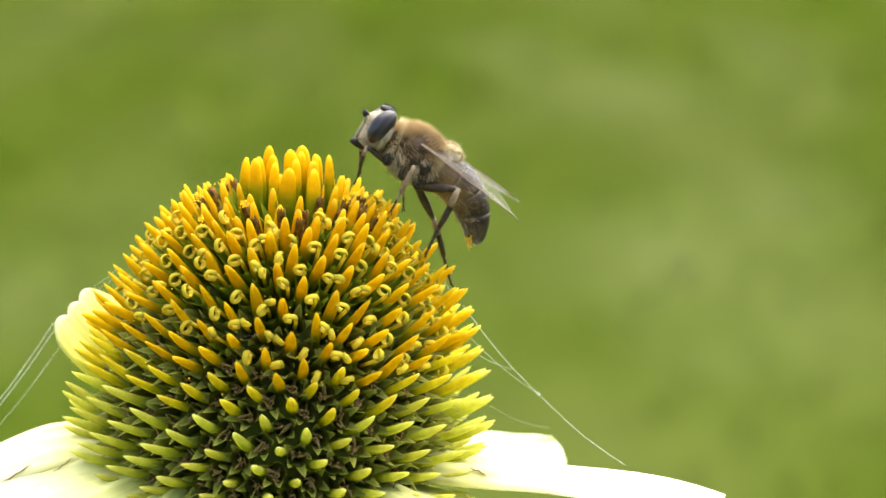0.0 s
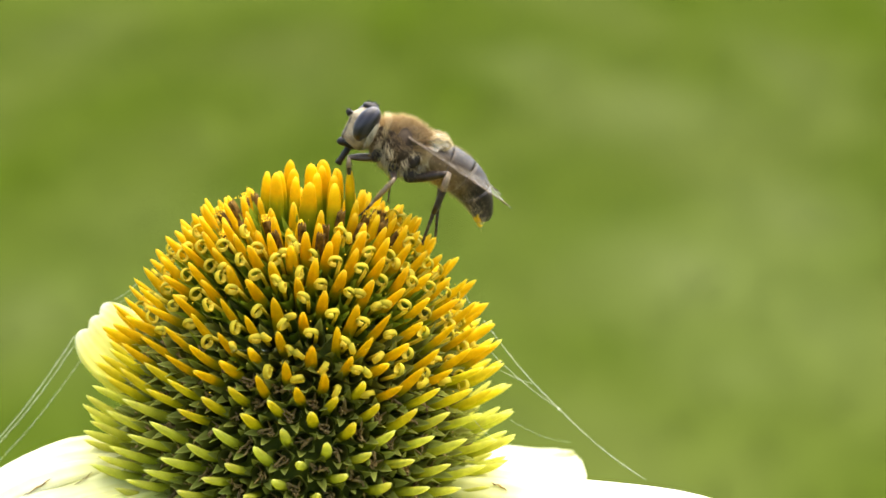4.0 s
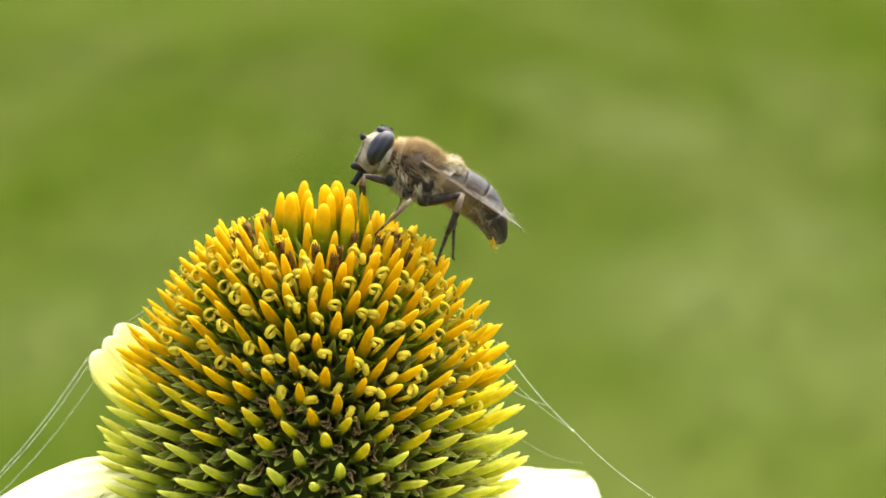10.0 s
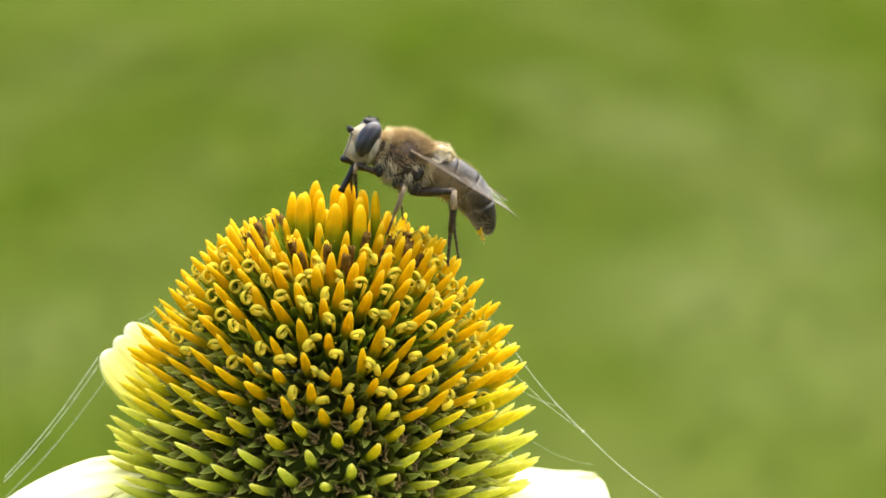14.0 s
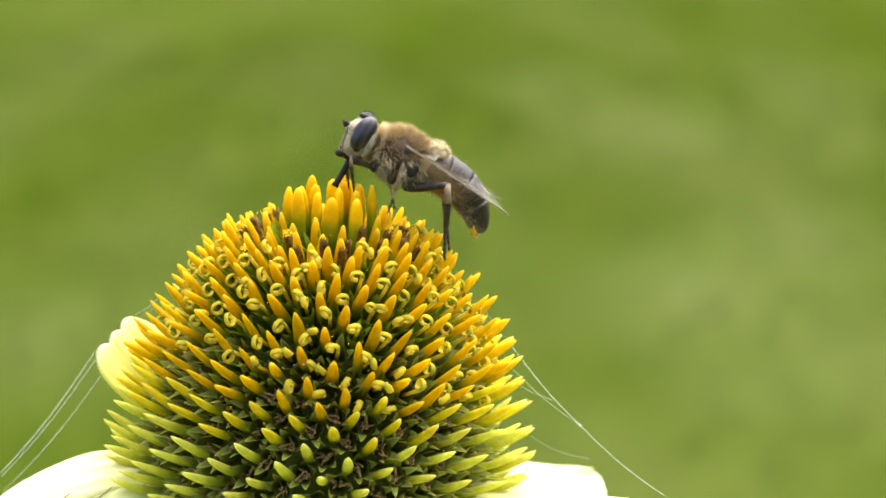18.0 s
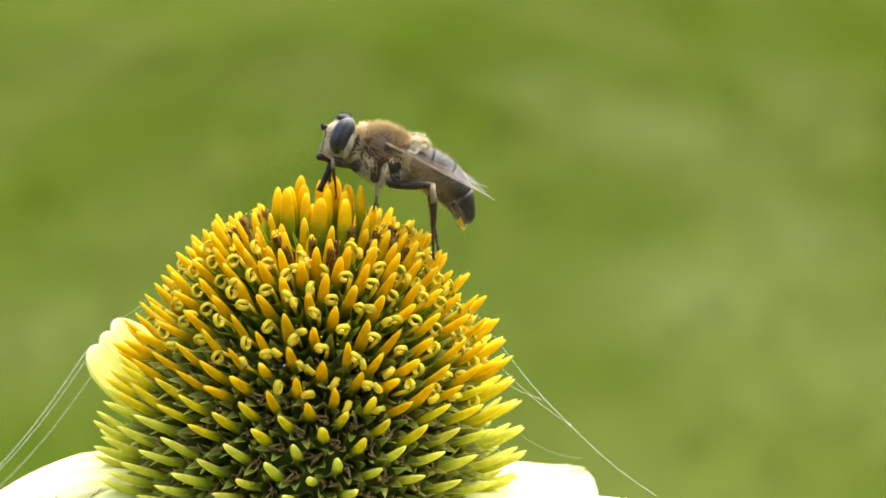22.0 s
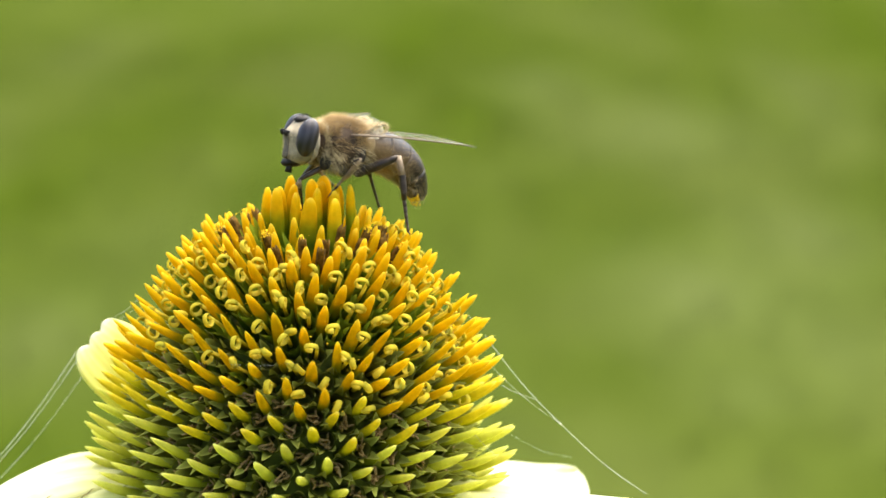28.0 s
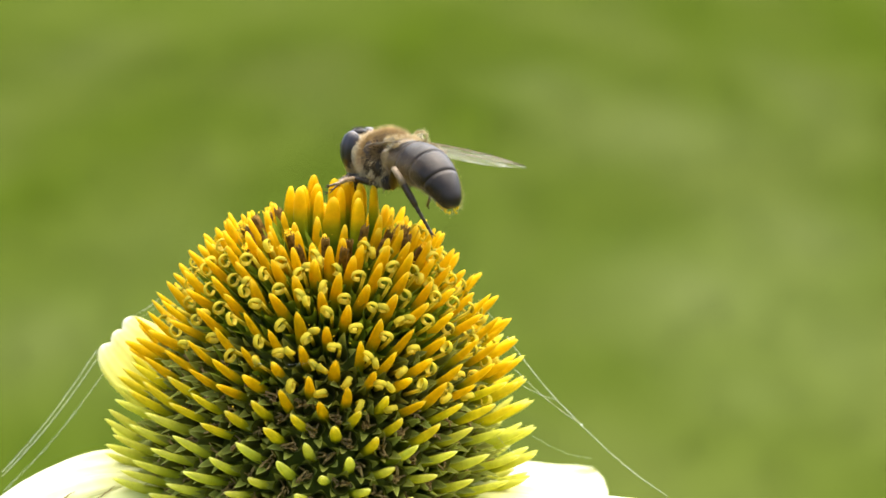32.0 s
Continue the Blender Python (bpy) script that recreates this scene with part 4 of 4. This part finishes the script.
    for s in (1, -1):
        def edge(t, lead, s=s):
            lead_y = 0.25 + 0.75 * math.sin(math.pi * min(1, t * 0.9)) * 0.6
            trail_y = -(0.45 + 2.3 * math.sin(math.pi * min(1, 0.08 + t * 0.90)) ** 0.7)
            return lead_y * (1 - t ** 6) if lead else trail_y * (1 - t ** 7) + 0.1
        verts, faces = [], []
        n, c = 24, 8
        for i in range(n + 1):
            t = i / n
            for j in range(c + 1):
                u = j / c
                y = edge(t, True) * (1 - u) + edge(t, False) * u
                verts.append(Vector((-10.5 * t, s * y, 0.12 * math.sin(u * 9 + t * 3) * 0.5 + 0.25 * math.sin(t * 2.5) - 0.15 * u)))
        for i in range(n):
            for j in range(c):
                a = i * (c + 1) + j
                faces.append((a, a + 1, a + c + 2, a + c + 1))
        side = 0.0 if s == 1 else 2 * mid
        hinge = Matrix.Translation(Vector((0.8, side - s * 0.1, 0.45)) * MM)
        wing = add("wing", (verts, faces), M_WING, "clear folded wing with brown veins", m=hinge)
        veins = []
        for u0, u1, t1, r in ((0.0, 0.0, 0.97, 0.06), (0.06, 0.10, 0.95, 0.05), (0.12, 0.34, 0.93, 0.042), (0.2, 0.55, 0.86, 0.036), (0.35, 0.85, 0.62, 0.034), (0.45, 0.3, 0.7, 0.028)):
            pp = []
            for k in range(10):
                t = 0.01 + (t1 - 0.01) * k / 9
                u = u0 + (u1 - u0) * (k / 9) + 0.05 * math.sin(k / 9 * 3.14)
                y = edge(t, True) * (1 - u) + edge(t, False) * u
                pp.append(Vector((-10.5 * t, s * y, 0.12 * math.sin(u * 9 + t * 3) * 0.5 + 0.25 * math.sin(t * 2.5) - 0.15 * u)))
            veins.append(rings(pp, [r * (1 - 0.55 * k / 9) for k in range(10)], 5))
        for k, v in enumerate(veins):
            add("vein", v, M_VEIN, "", wing)
        wings.append(wing)
        cal = ball((-1.75, side - s * 0.50, 0.72), (1.0, 0.07, 0.56), 26, 16, lambda p, n: p + Vector((0.12 * math.sin(n.z * 6), s * (0.45 * n.z * n.z - 0.25 * n.x * n.x + 0.10 * math.sin(n.x * 8 + n.z * 3)), -0.28 * n.x + 0.07 * math.sin(n.x * 7))))
        add("calypter", cal, M_CALYPTER, "cream lobe at the wing foot")
        pts = [Vector((-1.75 - 1.0 * math.cos(a), side - s * 0.50, 0.72 + 0.20 * math.cos(a) + 0.55 * math.sin(a))) for a in rng.uniform(-0.9, 2.4, 340)]
        hv, hf = hairs(pts, [Vector((-1, 0, 0.55))] * 340, 0.48, 0.009, rng)
        tagged(add("calypter_fringe", (hv, hf), M_FURPALE), kind="stuff")

    # legs: thigh and shin with foot; lengths in mm
    legs = {}
    for key, hip, thigh, shin, thick, dark in (
            ("hl", (-0.95, mid + 0.9, -2.95), 3.75, 6.2, 0.41, True), ("hr", (-0.95, mid - 0.9, -2.95), 3.75, 6.2, 0.36, True),
            ("ml", (0.55, mid + 1.0, -2.9), 2.3, 4.3, 0.30, False), ("mr", (0.55, mid - 1.0, -2.9), 2.3, 4.3, 0.25, False),
            ("fl", (2.2, mid + 0.8, -2.5), 2.3, 3.3, 0.24, True), ("fr", (2.2, mid - 0.8, -2.5), 2.3, 3.3, 0.24, True)):
        th = rings([Vector((0, 0, -q * thigh)) for q in (-.04, .1, .35, .6, .85, 1.0)], [thick * w for w in (.6, .85, 1.0, 1.0, .75, .55)], 10)
        s = 1 if key[1] == "l" else -1
        add("hip", ball((hip[0] + 0.15, hip[1] + s * 0.45, hip[2] + 0.45), (0.55 * (1.15 if key[0] == "h" else 0.9), 0.42, 0.66), 14, 10, lambda p, n: p * (1 + 0.15 * noise.noise(n * 1.7))), M_DARK, "black hip")
        femur = add("thigh", th, M_LEGDARK, "dark brown thigh")
        a, b = shin * 0.58, shin
        sh = rings([Vector((0.10 * math.sin(q * 3.1), 0, -q * a)) for q in (-.03, .15, .45, .8, 1.0)], [thick * w for w in (.5, .6, .72, .66, .5)], 9)
        tibia = add("shin", sh, M_LEGDARK if dark else M_LEGPALE, "dark shin" if dark else "pale tan shin")
        if dark:
            kn = rings([Vector((0.0, 0, 0.03 * a)), Vector((0.05, 0, -0.22 * a)), Vector((0.09, 0, -0.42 * a))], [thick * .58, thick * .68, thick * .76], 9)
            add("shin_base", kn, M_LEGPALE, "pale upper shin", tibia)
        n = 5
        for k in range(n):
            z0, z1 = -a - (b - a) * k / n, -a - (b - a) * (k + 1.0) / n
            add("foot_joint", rings([Vector((0, 0, z0 + (z1 - z0) * q)) for q in (0.0, 0.12, 0.5, 0.88, 1.0)], [thick * (.42 - .03 * k) * w for w in (.78, .95, 1.0, 1.04, .80)], 8), M_LEGDARK if (dark or k > 1) else M_LEGPALE, "", tibia)
        cl = joined([rings([Vector((0, w, -b)), Vector((0.12, w * 2.2, -b - 0.16)), Vector((0.10, w * 2.6, -b - 0.30))], [0.06, 0.045, 0.01], 5) for w in (0.06, -0.06)])
        add("claw", cl, M_BLACK, "", tibia)
        pts, dirs = [], []
        for k in range(90):
            an, q = rng.uniform(0, 6.28), rng.uniform(0.05, 0.95)
            n2 = Vector((math.cos(an), math.sin(an), -0.5))
            pts.append(Vector((math.cos(an) * thick * .6, math.sin(an) * thick * .6, -q * a)))
            dirs.append(n2)
        hv, hf = hairs(pts, dirs, 0.26, 0.010, rng)
        tagged(add("leg_hair", (hv, hf), M_FUR if not dark else M_LEGDARK, "", tibia), kind="stuff")
        legs[key] = (femur, tibia, Vector(hip) * MM, thigh * MM, shin * MM)
    return fly, abdomen, wings, legs, prob, head


fly, abdomen, wings, legs, proboscis, head = build_fly()


# ---------------------------------------------------------------- what moves
def between(rows, t):
    """Values of rows (t, ...) at the time t, eased from row to row."""
    if t <= rows[0][0]:
        return rows[0][1:]
    for a, b in zip(rows, rows[1:]):
        if t <= b[0]:
            s = (t - a[0]) / (b[0] - a[0])
            s = s * s * (3 - 2 * s)
            return tuple(p + (q - p) * s for p, q in zip(a[1:], b[1:]))
    return rows[-1][1:]


def aim(origin, toward, side):
    """Pose at origin whose -z points along toward and whose x lies near side."""
    z = -toward.normalized()
    y = z.cross(side).normalized()
    x = y.cross(z)
    m = Matrix((x, y, z)).transposed().to_4x4()
    return Matrix.Translation(origin) @ m


def motions():
    sway = [(0, 0, 0), (9, 0.00, 0.00), (9.5, 0.15, 0.00), (10, 0.15, 0.08), (10.5, 0.15, 0.00), (11, 0.00, 0.07), (11.5, -0.95, 0.00), (12, 0.14, 0.07),
            (12.5, -0.73, 0.00), (13, 0.00, 0.00), (13.5, 0.11, 0.15), (14, 1.03, 0.07), (14.5, 1.10, 0.07), (16.5, 2.00, 0.26), (17, 1.23, 0.56),
            (17.5, 1.19, 0.60), (18, 0.76, 0.56), (18.5, 0.98, 0.60), (19, 0.83, 0.56), (19.5, 0.68, 0.49), (20, 0.32, 0.67), (20.5, 0.72, 0.60), (21,
            0.14, 0.56), (21.5, 0.28, 0.52), (22, -0.08, 0.52), (22.5, -0.30, 0.49), (23, -0.81, 0.49), (23.5, -0.30, 0.49), (24, -0.67, 0.45), (24.5,
            -0.74, 0.56), (26.5, -0.64, 0.69), (27, -1.15, 0.54), (27.5, -0.13, 0.69), (28, -0.86, 0.54), (28.5, -0.86, 0.54), (29, 0.90, 0.61),
            (29.5, 0.23, 0.61), (30, 0.68, 0.54), (30.5, -1.52, 0.61), (31, -0.20, 0.39), (31.5, -0.05, 0.61), (32, 0.89, 0.61)]

    def flower_pose(t):
        x, z = between(sway, t)
        return Matrix.Translation(HEART + Vector((x, 0, z)) * MM) @ Matrix.Rotation(radians(0.24 * x), 4, 'Y')

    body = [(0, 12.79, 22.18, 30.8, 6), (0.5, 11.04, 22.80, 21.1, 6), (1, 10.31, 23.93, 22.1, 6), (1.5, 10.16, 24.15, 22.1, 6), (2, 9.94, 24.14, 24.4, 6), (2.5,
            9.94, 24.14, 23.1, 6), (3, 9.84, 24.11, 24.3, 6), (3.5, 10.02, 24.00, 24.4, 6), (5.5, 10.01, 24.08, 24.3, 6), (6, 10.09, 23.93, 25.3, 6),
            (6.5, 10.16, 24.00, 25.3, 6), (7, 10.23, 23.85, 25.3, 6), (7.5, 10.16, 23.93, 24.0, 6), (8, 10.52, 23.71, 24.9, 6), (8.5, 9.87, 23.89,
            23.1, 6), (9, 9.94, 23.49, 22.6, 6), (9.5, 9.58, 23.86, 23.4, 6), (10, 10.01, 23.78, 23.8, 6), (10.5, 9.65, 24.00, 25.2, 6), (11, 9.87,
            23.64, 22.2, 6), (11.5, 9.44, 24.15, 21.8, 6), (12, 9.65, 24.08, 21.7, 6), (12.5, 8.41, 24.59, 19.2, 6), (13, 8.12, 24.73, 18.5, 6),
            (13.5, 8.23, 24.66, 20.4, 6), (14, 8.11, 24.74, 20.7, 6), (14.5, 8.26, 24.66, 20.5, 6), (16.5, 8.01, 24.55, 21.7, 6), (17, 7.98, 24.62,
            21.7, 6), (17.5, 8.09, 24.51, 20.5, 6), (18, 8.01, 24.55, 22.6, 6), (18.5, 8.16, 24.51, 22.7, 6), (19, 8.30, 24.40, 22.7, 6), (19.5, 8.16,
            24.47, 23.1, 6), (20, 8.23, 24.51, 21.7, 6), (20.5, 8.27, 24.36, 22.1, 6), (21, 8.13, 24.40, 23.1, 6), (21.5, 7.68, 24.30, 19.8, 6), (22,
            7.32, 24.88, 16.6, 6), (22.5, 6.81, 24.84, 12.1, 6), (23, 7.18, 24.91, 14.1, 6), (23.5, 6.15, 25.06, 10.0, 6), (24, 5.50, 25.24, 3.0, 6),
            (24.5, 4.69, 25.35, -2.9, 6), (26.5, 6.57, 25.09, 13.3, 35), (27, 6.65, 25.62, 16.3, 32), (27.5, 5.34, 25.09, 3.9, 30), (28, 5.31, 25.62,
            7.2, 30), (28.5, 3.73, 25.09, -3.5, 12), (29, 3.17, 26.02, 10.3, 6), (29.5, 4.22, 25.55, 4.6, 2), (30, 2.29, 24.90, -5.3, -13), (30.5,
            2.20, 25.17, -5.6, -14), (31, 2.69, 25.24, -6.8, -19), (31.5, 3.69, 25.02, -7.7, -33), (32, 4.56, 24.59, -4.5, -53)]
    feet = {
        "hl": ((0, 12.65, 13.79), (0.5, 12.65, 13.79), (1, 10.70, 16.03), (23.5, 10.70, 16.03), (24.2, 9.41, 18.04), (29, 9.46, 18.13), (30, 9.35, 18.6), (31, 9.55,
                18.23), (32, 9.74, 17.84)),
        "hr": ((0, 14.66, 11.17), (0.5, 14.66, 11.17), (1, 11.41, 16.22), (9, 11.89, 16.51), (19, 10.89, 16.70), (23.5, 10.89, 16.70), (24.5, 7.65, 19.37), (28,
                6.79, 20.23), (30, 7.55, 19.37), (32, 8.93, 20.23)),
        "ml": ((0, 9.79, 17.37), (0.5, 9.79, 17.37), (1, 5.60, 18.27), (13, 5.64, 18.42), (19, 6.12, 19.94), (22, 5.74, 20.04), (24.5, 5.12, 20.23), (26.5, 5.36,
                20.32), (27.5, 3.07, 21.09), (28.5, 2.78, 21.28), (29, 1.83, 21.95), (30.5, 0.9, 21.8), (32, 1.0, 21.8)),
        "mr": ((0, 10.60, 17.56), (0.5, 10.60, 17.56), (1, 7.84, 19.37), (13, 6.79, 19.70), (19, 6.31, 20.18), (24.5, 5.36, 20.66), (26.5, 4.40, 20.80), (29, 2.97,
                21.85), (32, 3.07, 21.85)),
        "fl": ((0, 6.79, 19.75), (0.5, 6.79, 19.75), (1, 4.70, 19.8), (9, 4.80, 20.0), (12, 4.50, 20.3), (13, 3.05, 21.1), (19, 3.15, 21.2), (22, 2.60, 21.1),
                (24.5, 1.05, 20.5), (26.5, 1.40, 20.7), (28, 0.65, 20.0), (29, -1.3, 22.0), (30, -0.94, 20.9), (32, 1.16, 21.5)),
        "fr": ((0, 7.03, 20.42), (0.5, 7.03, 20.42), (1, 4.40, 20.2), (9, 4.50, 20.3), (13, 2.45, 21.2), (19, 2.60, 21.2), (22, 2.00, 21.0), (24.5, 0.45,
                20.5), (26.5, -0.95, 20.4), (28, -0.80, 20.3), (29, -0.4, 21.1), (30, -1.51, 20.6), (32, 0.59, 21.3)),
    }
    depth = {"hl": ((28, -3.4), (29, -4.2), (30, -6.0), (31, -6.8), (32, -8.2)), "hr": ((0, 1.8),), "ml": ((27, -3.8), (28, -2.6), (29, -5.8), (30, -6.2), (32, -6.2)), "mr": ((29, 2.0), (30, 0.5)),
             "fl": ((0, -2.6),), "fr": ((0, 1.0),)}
    bend = ((0, 4), (0.5, -5), (11, -6), (13, -1), (20, -1), (22, 1), (24, 9), (24.5, 0), (26.5, 6), (28, 6), (29, -7), (30, -1), (31, 6), (32, -2))
    aside = ((0, 0), (29, 0), (30, -7), (31, -9), (32, -2))
    # per wing: swing out, lift, turn about its length
    open_wing = {
        1: ((0, 25, 2, 30), (0.5, 7, -3, 33), (20, 7, -4, 33), (23, 8, -4, 33), (24, 8, 0, 30), (24.5, 12, 8, 22), (26.5, 26, 6, 18), (27.5, 34, 10, 22), (28.5, 30, 8, 24), (29, 10, 3, 26), (30, 15, 14, 22), (31, 18, 12, 22), (32, 20, 15, 20)),
        -1: ((0, 0, 4, 2), (0.5, 8, -4, 0), (20, 8, -3, 0), (23, 8, -4, 0), (24, 8, 1, 0), (24.5, 14, 4, 4), (26.5, 44, 9, 0), (27.5, 46, 10, 0), (28.5, 36, 8, 0), (29, 14, 2, 0), (30, 15, 0, -4), (31, 32, -9, -4), (32, 58, -10, -6)),
    }
    times = sorted(set([r[0] for r in sway] + [r[0] for r in body]))
    for ob in (flower, web):
        walk(ob, [(t, flower_pose(t)) for t in times])
    poses = {}
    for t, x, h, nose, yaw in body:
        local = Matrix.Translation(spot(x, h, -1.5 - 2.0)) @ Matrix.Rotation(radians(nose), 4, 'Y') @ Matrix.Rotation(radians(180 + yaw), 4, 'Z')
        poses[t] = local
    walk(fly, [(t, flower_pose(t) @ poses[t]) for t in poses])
    # legs reach from the body to their footholds
    for key, (femur, tibia, hip, l1, l2) in legs.items():
        out = 1 if key[1] == "l" else -1
        knees = {"h": ((28, -0.9, 0.7, 0.6), (28.5, -0.55, 0.3, 0.75), (30, -0.55, 0.3, 0.8), (31, -0.5, 0.6, 0.8), (32, -0.6, 0.6, 1.0)), "m": ((13, -0.1, 1.0, 0.25), (18, -0.35, 1.0, -0.5), (26.5, -0.3, 1.0, -0.4), (28, -0.13, 0.9, -0.3), (29, -0.42, 0.25, 0.88), (30, 0.05, 0.0, 1.0), (31, -0.1, 0.0, 1.0), (32, 0.8, 0.1, 0.3)), "f": ((0, 1.4, 0.3, 0.2),)}[key[0]]
        rows1, rows2 = [], []
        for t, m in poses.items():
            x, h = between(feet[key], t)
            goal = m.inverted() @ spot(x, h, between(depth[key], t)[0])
            v = goal - hip
            d = min(max(v.length, abs(l1 - l2) * 1.05), (l1 + l2) * 0.995)
            u = v.normalized()
            c = (l1 * l1 + d * d - l2 * l2) / (2 * l1 * d)
            ang = math.acos(max(-1, min(1, c)))
            fore, wide, high = between(knees, t)
            pole = Vector((fore, out * wide, high))
            n = (pole - u * pole.dot(u)).normalized()
            knee = hip + (u * math.cos(ang) + n * math.sin(ang)) * l1
            tip = hip + u * d
            rows1.append((t, aim(hip, knee - hip, n)))
            rows2.append((t, aim(knee, tip - knee, n)))
        walk(femur, rows1)
        walk(tibia, rows2)
    base = Vector((-1.5, -2.0, -0.95)) * MM
    ts = list(poses)
    walk(abdomen, [(t, Matrix.Translation(base) @ Matrix.Rotation(radians(between(aside, t)[0]), 4, 'Z') @ Matrix.Rotation(radians(-12 - between(bend, t)[0]), 4, 'Y')) for t in ts])
    # the head turns on the neck: sideways, then nodding
    head_turn = ((0, 0, 4), (9, 0, 4), (13, 0, 5), (23, 0, 5), (26.5, 0, 4), (29, 0, 4), (29.5, 8, 4), (30, 20, 4), (31, 26, 4), (31.5, 26, 4), (32, 18, 4))
    neck = Vector((3.3, -2.0, -0.5)) * MM
    rows = []
    for t in ts:
        a, nod = between(head_turn, t)
        rows.append((t, Matrix.Translation(neck + Vector((-0.2, 0, -0.30)) * MM) @ Matrix.Rotation(radians(a), 4, 'Z') @ Matrix.Rotation(radians(nod), 4, 'Y') @ Matrix.Translation(-neck)))
    walk(head, rows)
    # the proboscis is drawn in while it walks and put out while it feeds
    reach = ((0, 2.6), (0.5, 1.2), (3, 0.9), (7, 1.9), (9, 2.2), (10, 1.4), (12, 0.7), (13, 0.2), (23, 0.1), (24.5, 0.6), (26.5, 1.5), (28, 2.1), (29, 2.6), (29.5, 2.0), (30, 1.2), (32, 1.2))
    walk(proboscis, [(t, Matrix.Translation(Vector((0.1, 0, 1)) * (between(reach, t)[0] * MM))) for t in ts])
    for s, wing in zip((1, -1), wings):
        hinge = wing.matrix_basis.translation.copy()
        rows = []
        for t in ts:
            a, lift, tilt = between(open_wing[s], t)
            rows.append((t, Matrix.Translation(hinge) @ Matrix.Rotation(radians(-s * a), 4, 'Z') @ Matrix.Rotation(radians(lift - 8), 4, 'Y') @ Matrix.Rotation(radians(s * ((16 if s > 0 else 2) - tilt)), 4, 'X')))
        walk(wing, rows)


motions()
